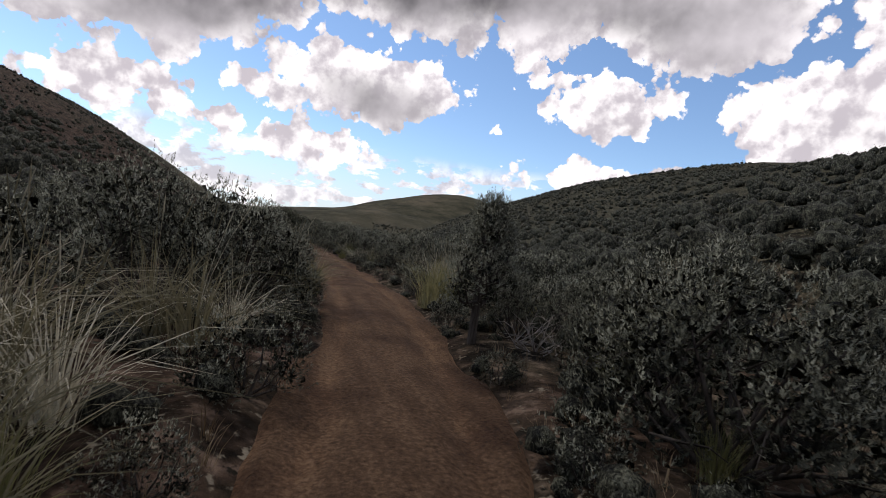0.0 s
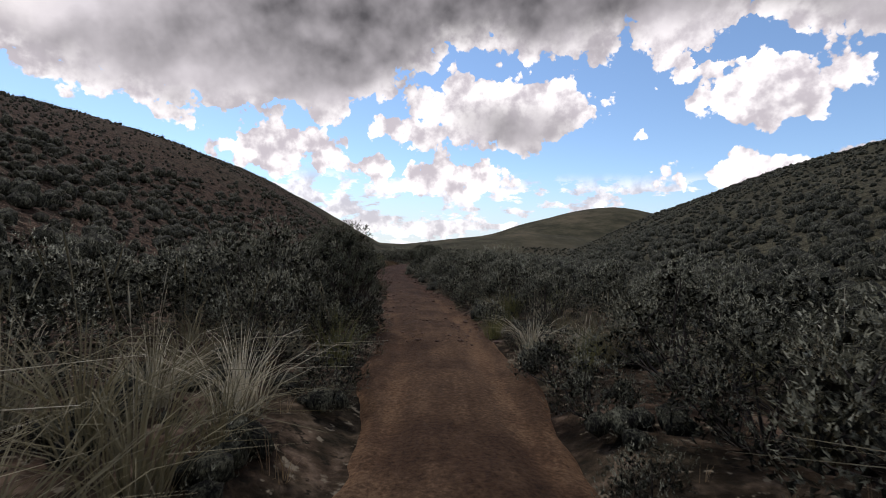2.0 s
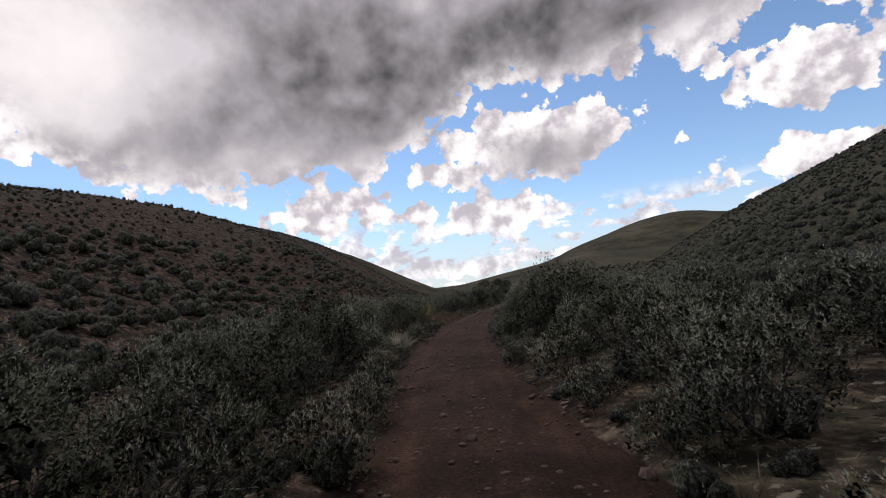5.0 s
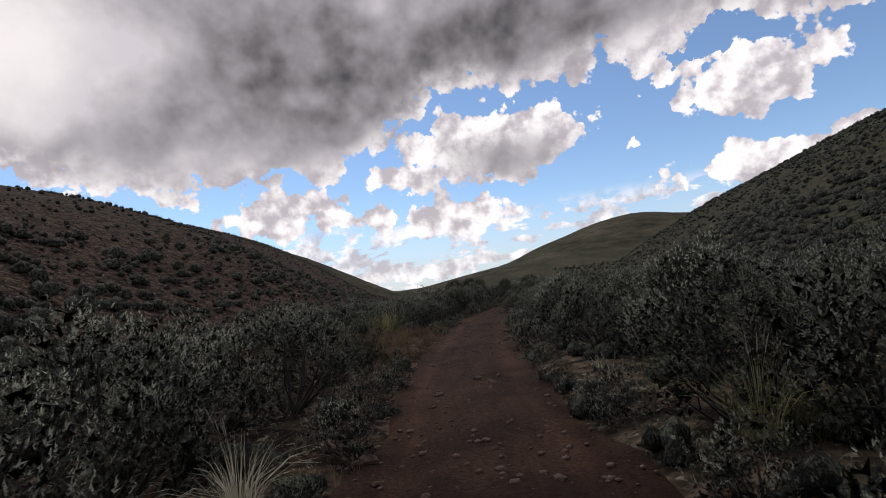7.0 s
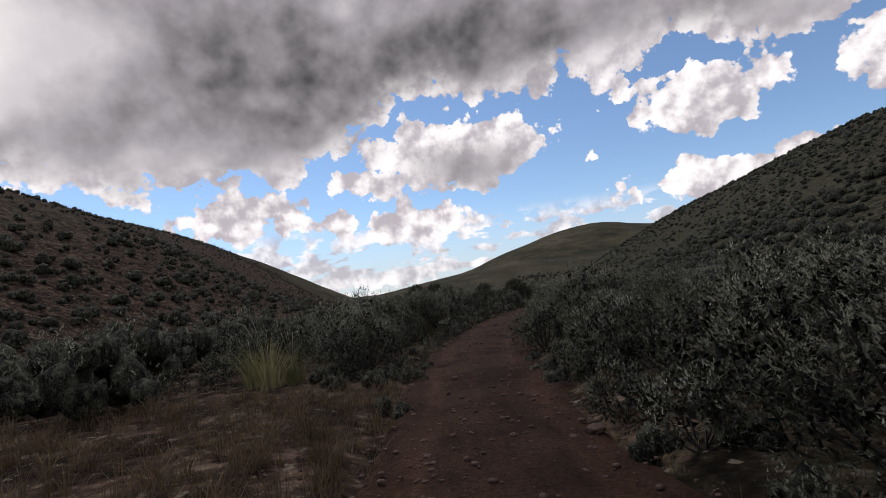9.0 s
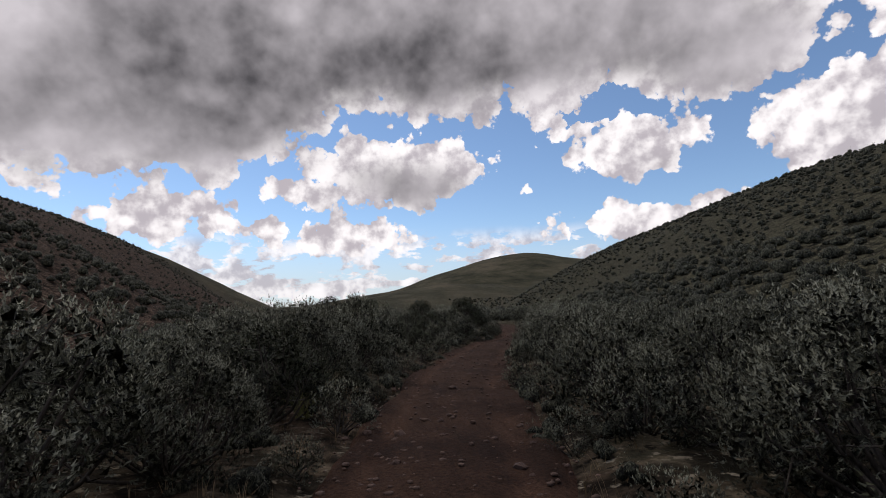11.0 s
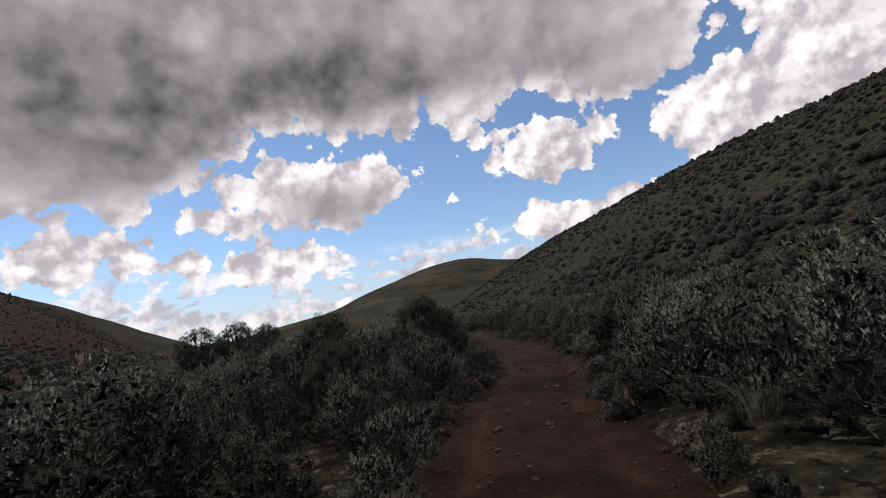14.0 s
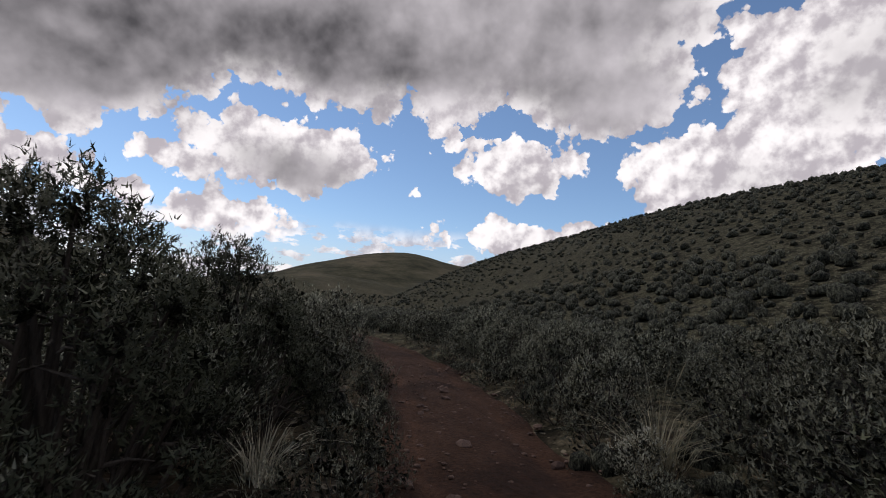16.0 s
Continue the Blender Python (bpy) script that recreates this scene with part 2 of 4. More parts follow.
def leaf_material(name, dark, mid, pale, through=0.16):
    """Leaves: varied from plant to plant and from leaf to leaf, letting some light through."""
    m, nt, b = principled(name, 0.75, 0.25)
    info = nt.nodes.new("ShaderNodeObjectInfo").outputs["Random"]
    isl = nt.nodes.new("ShaderNodeNewGeometry").outputs["Random Per Island"]
    add = nt.nodes.new("ShaderNodeMath")
    add.operation = "MULTIPLY_ADD"
    nt.links.new(info, add.inputs[0])
    add.inputs[1].default_value = 0.5
    half = nt.nodes.new("ShaderNodeMath")
    half.operation = "MULTIPLY"
    nt.links.new(isl, half.inputs[0])
    half.inputs[1].default_value = 0.5
    nt.links.new(half.outputs[0], add.inputs[2])
    col = ramp_node(nt, add.outputs[0], [(0.0, dark), (0.5, mid), (1.0, pale)])
    blotch = noise_node(nt, 1.7, 3.0)
    col = mix_node(nt, map_node(nt, blotch, 0.35, 0.7), col, mix_node(nt, 0.6, col, mid, "MULTIPLY"))
    nt.links.new(col, b.inputs["Base Color"])
    tr = nt.nodes.new("ShaderNodeBsdfTranslucent")
    nt.links.new(col, tr.inputs[0])
    mx = nt.nodes.new("ShaderNodeMixShader")
    mx.inputs[0].default_value = through
    nt.links.new(b.outputs[0], mx.inputs[1])
    nt.links.new(tr.outputs[0], mx.inputs[2])
    nt.links.new(mx.outputs[0], nt.nodes["Material Output"].inputs[0])
    return m


def mass_material(name, dark, mid, pale):
    """The close foliage inside a shrub: upright tufts of leaf, the shade of the gaps between them put into the
    colour.
    """
    m, nt, b = principled(name, 0.85, 0.15)
    isl = nt.nodes.new("ShaderNodeNewGeometry").outputs["Random Per Island"]
    tufts = noise_node(nt, 46.0, 5.0, 0.72, stretch=(1, 1, 0.45))
    coarse = noise_node(nt, 7.0, 4.0, 0.6, stretch=(1, 1, 0.6))
    both = nt.nodes.new("ShaderNodeMath")
    both.operation = "MULTIPLY_ADD"
    nt.links.new(coarse, both.inputs[0])
    both.inputs[1].default_value = 0.7
    nt.links.new(tufts, both.inputs[2])
    # near-black low end colours in the shade between tufts
    col = ramp_node(nt, both.outputs[0], [(0.74, tuple(0.12 * c for c in dark)), (0.83, dark), (0.91, mid), (1.0, pale)])
    tone = ramp_node(nt, isl, [(0.0, (0.72, 0.72, 0.68)), (1.0, (1.15, 1.15, 1.12))])
    nt.links.new(mix_node(nt, 1.0, col, tone, "MULTIPLY"), b.inputs["Base Color"])
    bump_node(nt, both.outputs[0], 1.0, 0.06, b)
    return m


def bark_material(name="grey_bark", dark=(0.014, 0.011, 0.009), pale=(0.075, 0.066, 0.058)):
    m, nt, b = principled(name, 0.95, 0.1)
    n = noise_node(nt, 30.0, 6.0, 0.7, stretch=(1, 1, 0.15))
    nt.links.new(ramp_node(nt, n, [(0.3, dark), (0.7, pale)]), b.inputs["Base Color"])
    bump_node(nt, n, 0.6, 0.01, b)
    return m


def ground_material():
    """Brown soil with dry grass and stones; browner on the sunny left slope, greener on the right one."""
    m, nt, b = principled("slope_soil", 1.0, 0.05)
    fine = noise_node(nt, 2.6, 8.0, 0.7)
    mid = noise_node(nt, 0.35, 6.0, 0.65)
    large = noise_node(nt, 0.02, 4.0, 0.6)
    soil = ramp_node(nt, fine, [(0.36, (0.011, 0.007, 0.005)), (0.50, (0.043, 0.026, 0.018)), (0.64, (0.135, 0.092, 0.068))])
    grass = ramp_node(nt, fine, [(0.30, (0.014, 0.015, 0.009)), (0.50, (0.048, 0.046, 0.028)), (0.70, (0.118, 0.106, 0.068))])
    sep = nt.nodes.new("ShaderNodeSeparateXYZ")
    tc = nt.nodes.new("ShaderNodeTexCoord")
    nt.links.new(tc.outputs["Object"], sep.inputs[0])
    east = map_node(nt, sep.outputs[0], -18, 45)
    amount = nt.nodes.new("ShaderNodeMath")
    amount.operation = "ADD"
    nt.links.new(east, amount.inputs[0])
    nt.links.new(mid, amount.inputs[1])
    more = nt.nodes.new("ShaderNodeMath")
    more.operation = "ADD"
    nt.links.new(amount.outputs[0], more.inputs[0])
    nt.links.new(large, more.inputs[1])
    col = mix_node(nt, map_node(nt, more.outputs[0], 0.95, 1.65), soil, grass)
    clump = noise_node(nt, 0.9, 4.0, 0.7)
    col = mix_node(nt, map_node(nt, clump, 0.45, 0.58), col, mix_node(nt, 1.0, col, (0.27, 0.27, 0.27), "MULTIPLY"))
    speck = noise_node(nt, 5.5, 3.0, 0.6)
    col = mix_node(nt, map_node(nt, speck, 0.60, 0.68), col, (0.150, 0.128, 0.094))
    col = mix_node(nt, map_node(nt, speck, 0.42, 0.34), col, (0.012, 0.010, 0.007))
    far = map_node(nt, sep.outputs[1], 240, 420)
    olive = ramp_node(nt, noise_node(nt, 0.022, 10.0, 0.78, stretch=(1, 0.45, 3)), [(0.38, (0.016, 0.016, 0.010)), (0.5, (0.042, 0.040, 0.024)), (0.62, (0.078, 0.065, 0.043))])
    col = mix_node(nt, far, col, olive)
    nt.links.new(col, b.inputs["Base Color"])
    bump_node(nt, fine, 0.8, 0.12, b)
    return m


def road_material():
    m, nt, b = principled("red_dirt", 0.95, 0.12)
    fine = noise_node(nt, 22.0, 8.0, 0.75)
    streak = noise_node(nt, 1.6, 6.0, 0.65, stretch=(2.2, 0.35, 1))
    col = ramp_node(nt, fine, [(0.32, (0.032, 0.018, 0.009)), (0.52, (0.118, 0.071, 0.040)), (0.72, (0.215, 0.142, 0.090))])
    col = mix_node(nt, map_node(nt, streak, 0.35, 0.7), col, mix_node(nt, 1.0, col, (0.62, 0.58, 0.55), "MULTIPLY"))
    sep = nt.nodes.new("ShaderNodeSeparateXYZ")
    tc = nt.nodes.new("ShaderNodeTexCoord")
    nt.links.new(tc.outputs["Object"], sep.inputs[0])
    col = mix_node(nt, map_node(nt, sep.outputs[1], 22, 48), col, mix_node(nt, 1.0, col, (0.50, 0.425, 0.45), "MULTIPLY"))
    worn = map_node(nt, sep.outputs[2], -0.015, -0.075)
    col = mix_node(nt, worn, mix_node(nt, 1.0, col, (0.80, 0.78, 0.76), "MULTIPLY"), mix_node(nt, 1.0, col, (1.25, 1.22, 1.18), "MULTIPLY"))
    patch = noise_node(nt, 0.55, 5.0, 0.6)
    col = mix_node(nt, map_node(nt, patch, 0.45, 0.62), col, mix_node(nt, 1.0, col, (0.55, 0.50, 0.48), "MULTIPLY"))
    nt.links.new(col, b.inputs["Base Color"])
    bump_node(nt, fine, 0.9, 0.05, b)
    return m


def stone_material():
    m, nt, b = principled("brown_basalt", 0.85, 0.25)
    n = noise_node(nt, 14.0, 6.0, 0.7)
    col = ramp_node(nt, n, [(0.3, (0.040, 0.025, 0.019)), (0.6, (0.105, 0.066, 0.050)), (0.8, (0.20, 0.145, 0.118))])
    info = nt.nodes.new("ShaderNodeObjectInfo").outputs["Random"]
    col = mix_node(nt, info, col, mix_node(nt, 1.0, col, (0.6, 0.55, 0.55), "MULTIPLY"))
    nt.links.new(col, b.inputs["Base Color"])
    bump_node(nt, n, 0.6, 0.02, b)
    return m


SAGE = leaf_material("sage_leaf", (0.056, 0.058, 0.042), (0.138, 0.144, 0.108), (0.300, 0.310, 0.250))
DARKLEAF = leaf_material("shrub_leaf", (0.022, 0.026, 0.014), (0.042, 0.048, 0.028), (0.110, 0.118, 0.078))
SILVER = leaf_material("silver_leaf", (0.110, 0.113, 0.088), (0.240, 0.243, 0.195), (0.480, 0.480, 0.400))
SLOPELEAF = leaf_material("low_brush_leaf", (0.028, 0.028, 0.018), (0.056, 0.056, 0.037), (0.135, 0.132, 0.094))
STRAW = leaf_material("straw_blade", (0.034, 0.031, 0.015), (0.165, 0.148, 0.088), (0.780, 0.730, 0.580), 0.3)
GREENBLADE = leaf_material("green_blade", (0.045, 0.052, 0.020), (0.150, 0.150, 0.060), (0.380, 0.340, 0.180), 0.35)
GOLD = leaf_material("golden_blade", (0.060, 0.041, 0.022), (0.135, 0.094, 0.052), (0.290, 0.215, 0.130), 0.25)
SAGEMASS = mass_material("sage_mass", (0.020, 0.021, 0.015), (0.052, 0.054, 0.038), (0.128, 0.131, 0.098))
SLOPEMASS = mass_material("low_brush_mass", (0.012, 0.012, 0.008), (0.030, 0.030, 0.020), (0.080, 0.078, 0.054))
# sage colour darkened to stand for shade inside the shrub
INNER = mass_material("shaded_inner_leaves", (0.026, 0.027, 0.019), (0.062, 0.065, 0.047), (0.130, 0.134, 0.102))
DARKMASS = mass_material("shrub_mass", (0.010, 0.011, 0.006), (0.025, 0.028, 0.016), (0.058, 0.062, 0.040))
BARK, SOIL, DIRT, STONE = bark_material(), ground_material(), road_material(), stone_material()

# ---------------------------------------------------------------- land form
rng = np.random.default_rng(7)

ROAD_Y = [-60, -30, -10, 0, 4.1, 8.3, 12.5, 16.7, 20.8, 26.5, 34, 42, 50, 56.8, 63, 69.5, 76, 79, 83, 89, 91.5, 94, 97, 101.5, 105, 108.6, 112, 117, 122, 128, 140, 165, 200, 260]
ROAD_X = [-17, -8.5, -2.6, 0.1, 1.1, 1.75, 2.1, 2.15, 2.05, 1.8, 0.95, -0.2, -1.4, -2.0, -2.1, -1.85, -1.3, -1.05, -0.45, 1.05, 1.75, 2.6, 3.7, 5.75, 8.0, 9.2, 10.3, 11.6, 12.3, 12.6, 12.5, 10.0, 4.0, -2.0]


def road_x(y):
    fine = np.linspace(-60, 260, 1281)
    xs = np.interp(fine, ROAD_Y, ROAD_X)
    k = np.hanning(17)
    xs = np.convolve(np.pad(xs, 8, mode="edge"), k / k.sum(), "valid")
    return np.interp(y, fine, xs)


def road_wide(y):
    """Half the track's width against its widest stretch: narrow at first, then broader and stony."""
    return np.interp(y, [0, 22, 32, 60, 100, 112], [0.92, 0.92, 1.06, 1.14, 1.15, 1.0])


def smooth(v, lo, hi):
    t = np.clip((v - lo) / (hi - lo), 0, 1)
    return t * t * (3 - 2 * t)


def waves(x, y, scale, seed):
    """Cheap smooth noise from a few crossing sines."""
    r = np.random.default_rng(seed)
    v = np.zeros_like(x)
    for i in range(7):
        a, f, p = r.uniform(0, 6.28), scale * r.uniform(0.6, 1.9), r.uniform(0, 6.28)
        v += np.sin((x * np.cos(a) + y * np.sin(a)) * f + p + 0.7 * np.sin((y * np.cos(a) - x * np.sin(a)) * f * 0.7))
    return v / 7


def land(x, y):
    """Height of the ground: a flat valley floor, a ridge on either side and a far hill."""
    # left ridge, running 4 degrees to the left
    c, s = math_cos(3.99), math_sin(3.99)
    lat = -(x + 2) * c - (y - 50) * s
    along = -(x + 2) * s + (y - 50) * c
    top = np.interp(along, [-200, -50, 0, 60, 116, 180, 290, 700, 1000, 1600], [27, 30, 32.92, 30.01, 36.12, 43.72, 47.46, 37.34, 28.21, 0])
    foot = np.interp(along, [-20, 20, 50, 80, 160], [11, 11, 11.01, 10.84, 11.08]) + 3 * np.sin(along * 0.05)
    rise = np.clip((lat - foot) / (np.interp(along, [-20, 40, 90, 160], [92, 89.87, 87.51, 102.4]) - foot), 0, 1.6)
    left = top * (1 - np.exp(-1.9 * np.power(rise, np.interp(along, [-20, 30, 60, 100, 200], [1.35, 1.352, 1.275, 1.195, 1.496])))) / (1 - math.exp(-1.9))
    left = np.minimum(left, top * 1.06 + 0 * left)
    left *= 1 - 0.5 * smooth(lat, 180, 600)
    left += (waves(x, y, 0.07, 3) * 1.0 + waves(x, y, 0.25, 4) * 0.3) * smooth(lat, foot, 60)
    # right ridge, running 11.5 degrees to the right
    c, s = math_cos(11.54), math_sin(11.54)
    lat = (x - 2) * c - (y - 50) * s
    along = (x - 2) * s + (y - 50) * c
    top = np.interp(along, [-250, -60, 40, 110, 200, 290, 500, 800, 1300], [33, 32.76, 31.7, 43.07, 44.41, 40.41, 27, 12, 0])
    foot = 13 + 3 * np.sin(along * 0.04 + 1)
    rise = np.clip((lat - foot) / (np.interp(along, [-20, 40, 90, 160], [118.2, 118.2, 139.3, 125]) - foot), 0, 1.6)
    right = top * (1 - np.exp(-1.9 * np.power(rise, 1.3))) / (1 - math.exp(-1.9))
    right *= 1 - 0.5 * smooth(lat, 220, 700)
    right += (waves(x, y, 0.06, 5) * 1.1 + waves(x, y, 0.22, 6) * 0.3) * smooth(lat, foot, 60)
    # far hill across the end of the valley
    ang = np.degrees(np.arctan2(x, np.maximum(y - 50, 1)))
    dist = np.hypot(x, y - 50)
    crest = sum(np.interp(ang + d, [-60, -20, -8, -4, 2.6, 6, 9.4, 12, 15, 18.5, 20.5, 24, 30, 45, 70], [0, 2, 6, 10, 22.5, 28, 46, 54, 66, 73, 73, 62, 56, 50, 10]) for d in (-1.2, 0, 1.2)) / 3
    far = crest * smooth(dist, 330, 760) * (1 - 0.6 * smooth(dist, 950, 2200)) + waves(x, y, 0.02, 8) * 1.6 * smooth(dist, 300, 500)
    far = np.where(y > 50, far, 0)
    fold = np.interp(ang, [-10, -2, 4, 10, 16, 24], [0, 5, 13, 20, 18, 0]) * smooth(dist, 220, 430) * (1 - smooth(dist, 430, 640))
    far = np.maximum(np.maximum(far, fold), np.where(y > 50, 9.0, 0) * smooth(dist, 260, 640))
    hill = np.maximum(np.maximum(left, right), far) + 0.25 * np.minimum(left, right)
    hill = np.where(hill < 0, 0, hill)
    # floor: small bumps, and the bed of the track
    off = np.abs(x - road_x(y)) / road_wide(y) + 60 * smooth(y, 215, 260)
    bed = smooth(off, 0.9, 1.9)
    bumps = (waves(x, y, 0.5, 11) * 0.14 + waves(x, y, 1.7, 12) * 0.05) * bed + 0.12 * smooth(off, 1.0, 1.9)
    return hill * smooth(off, 2, 14) + bumps - 0.12 * (1 - smooth(off, 1.0, 1.5))


def mesh_np(name, verts, faces, material, flat=True, normals=None):
    """A mesh from arrays of points and of faces with an equal number of corners."""
    verts, faces = np.asarray(verts, dtype=np.float32), np.asarray(faces, dtype=np.int32)
    me = bpy.data.meshes.new(name)
    n, k = faces.shape
    me.vertices.add(len(verts))
    me.vertices.foreach_set("co", verts.ravel())
    me.loops.add(n * k)
    me.loops.foreach_set("vertex_index", faces.ravel())
    me.polygons.add(n)
    me.polygons.foreach_set("loop_start", np.arange(0, n * k, k, dtype=np.int32))
    if not flat:
        me.polygons.foreach_set("use_smooth", np.ones(n, dtype=bool))
    me.update(calc_edges=True)
    me.materials.append(material)
    if normals is not None:
        me.polygons.foreach_set("use_smooth", np.ones(n, dtype=bool))
        me.normals_split_custom_set_from_vertices(normals)
    return me


def grid_faces(nx, ny):
    i = np.arange(nx - 1)[None, :] + np.arange(ny - 1)[:, None] * nx
    return np.stack([i, i + 1, i + 1 + nx, i + nx], -1).reshape(-1, 4)


def spread(fine_lo, fine_hi, step, lo, hi, grow=1.09):
    pts = list(np.arange(fine_lo, fine_hi + step, step))
    a, d = pts[-1], step
    while a < hi:
        d *= grow
        a += d
        pts.append(a)
    a, d = fine_lo, step
    while a > lo:
        d *= grow
        a -= d
        pts.insert(0, a)
    return np.array(pts)


gx = spread(-14, 22, 0.5, -4200, 4200, 1.075)
gy = spread(-8, 128, 0.6, -1500, 4400, 1.06)
GX, GY = np.meshgrid(gx, gy)
ground = new("ground", mesh_np("ground", np.stack([GX, GY, land(GX, GY)], -1).reshape(-1, 3), grid_faces(len(gx), len(gy)), SOIL, False))
tagged(ground, "brown valley floor and grassy hillsides of dry soil", "ground", kind="structure")

# the track: two worn ruts and a low crown between them
ry = np.arange(-30, 230, 0.22)
rl = np.linspace(-1.75, 1.75, 25)
RL, RY = np.meshgrid(rl, ry)
ruts = 0.075 * (np.exp(-((np.abs(RL) - 0.74 + 0.12 * waves(RL * 0.1, RY, 0.5, 25)) / 0.24) ** 2))
RZ = 0.02 - ruts + waves(RL, RY, 2.2, 21) * 0.022 + waves(RL, RY, 7.0, 22) * 0.016 - 0.30 * smooth(np.abs(RL) + waves(RL * 0.3, RY, 1.3, 23) * 0.3 + waves(RL, RY, 5.0, 24) * 0.08, 1.0, 1.55)
RX = RL * road_wide(RY) + road_x(RY)
road = new("road", mesh_np("road", np.stack([RX, RY, RZ], -1).reshape(-1, 3), grid_faces(len(rl), len(ry)), DIRT, False))
tagged(road, "narrow reddish dirt track with two worn ruts", "road", kind="structure")

# ---------------------------------------------------------------- plants


def unit(v):
    return v / np.maximum(np.linalg.norm(v, axis=-1, keepdims=True), 1e-9)


def leaf_tris(base, way, length, width, r, out):
    """A slender pointed leaf at each base; out: which side is its outer one."""
    n = len(base)
    side = unit(np.cross(way, r.normal(size=(n, 3))))
    flip = np.sign((np.cross(side, way) * out).sum(-1))
    side = side * np.where(flip == 0, 1, flip)[:, None]
    v = np.stack([base - side * (width * 0.5)[:, None], base + way * length[:, None], base + side * (width * 0.5)[:, None]], 1)
    return v[:, ::-1].reshape(-1, 3), np.arange(3 * n).reshape(-1, 3)


def tube(points, radii, sides=4):
    """A tapered branch along a few points."""
    points = np.asarray(points, dtype=float)
    k = len(points)
    t = unit(np.gradient(points, axis=0))
    a = unit(np.cross(t, np.array([0.31, 0.87, 0.2])))
    b = np.cross(t, a)
    ang = np.linspace(0, 2 * np.pi, sides, endpoint=False)
    v = points[:, None, :] + (a[:, None, :] * np.cos(ang)[None, :, None] + b[:, None, :] * np.sin(ang)[None, :, None]) * np.asarray(radii)[:, None, None]
    f = []
    for i in range(k - 1):
        for j in range(sides):
            f.append((i * sides + j, i * sides + (j + 1) % sides, (i + 1) * sides + (j + 1) % sides, (i + 1) * sides + j))
    return v.reshape(-1, 3), np.array(f)


def join(parts):
    vs, fs, n = [], [], 0
    for v, f in parts:
        vs.append(v)
        fs.append(f + n)
        n += len(v)
    return np.concatenate(vs), np.concatenate(fs)


def linked(tubes, to):
    """Branches joined into one piece: each hangs on a vertex of an earlier one."""
    vs, fs, start = [], [], []
    n = 0
    for (v, f), k in zip(tubes, to):
        start.append(n)
        f3 = np.concatenate([f[:, [0, 1, 2]], f[:, [0, 2, 3]]]) + n
        if k is not None:
            f3 = np.concatenate([f3, [[start[k[0]] + k[1], n, n + 1]]])
        vs.append(v)
        fs.append(f3)
        n += len(v)
    return np.concatenate(vs), np.concatenate(fs)


def ball():
    bm = bmesh.new()
    bmesh.ops.create_icosphere(bm, subdivisions=1, radius=1.0)
    v = np.array([p.co[:] for p in bm.verts])
    f = np.array([[q.index for q in p.verts] for p in bm.faces])
    bm.free()
    return v, f


CORE = ball()


def dome(r, height, radius, count, size):
    """Lobes of foliage spread over the dome of a round shrub: centre, half width, half height."""
    lobes = []
    for k in range(count):
        th = math.acos(1 - 1.08 * (k + 0.5) / count) if count > 1 else 0.0
        a = 2.4 * k + r.uniform(-0.5, 0.5)
        w = radius * size * r.uniform(0.72, 1.3)
        out = (radius - 0.55 * w) * math.sin(th) * r.uniform(0.72, 1.0)
        top = height * (0.38 + 0.62 * math.cos(th) * r.uniform(0.82, 1.0))
        lobes.append((np.array([math.cos(a) * out, math.sin(a) * out, max(top - 0.9 * w, 0.18 * height)]), w, w * r.uniform(0.95, 1.35)))
    return lobes


def spire(r, height, radius, count, bare):
    """Lobes of a slender young tree, narrow at the top, with its foot left bare."""
    lobes = []
    for k in range(count):
        t = (k + 0.5) / count
        a, out = 2.4 * k, radius * (0.08 + 0.62 * t ** 0.8) * r.uniform(0.55, 1.1)
        z = height * (0.97 - (0.97 - bare) * t ** 1.1)
        w = radius * (0.15 + 0.20 * t) * r.uniform(0.8, 1.2)
        lobes.append((np.array([math.cos(a) * out, math.sin(a) * out, z]), w, w * r.uniform(1.0, 1.5)))
    return lobes


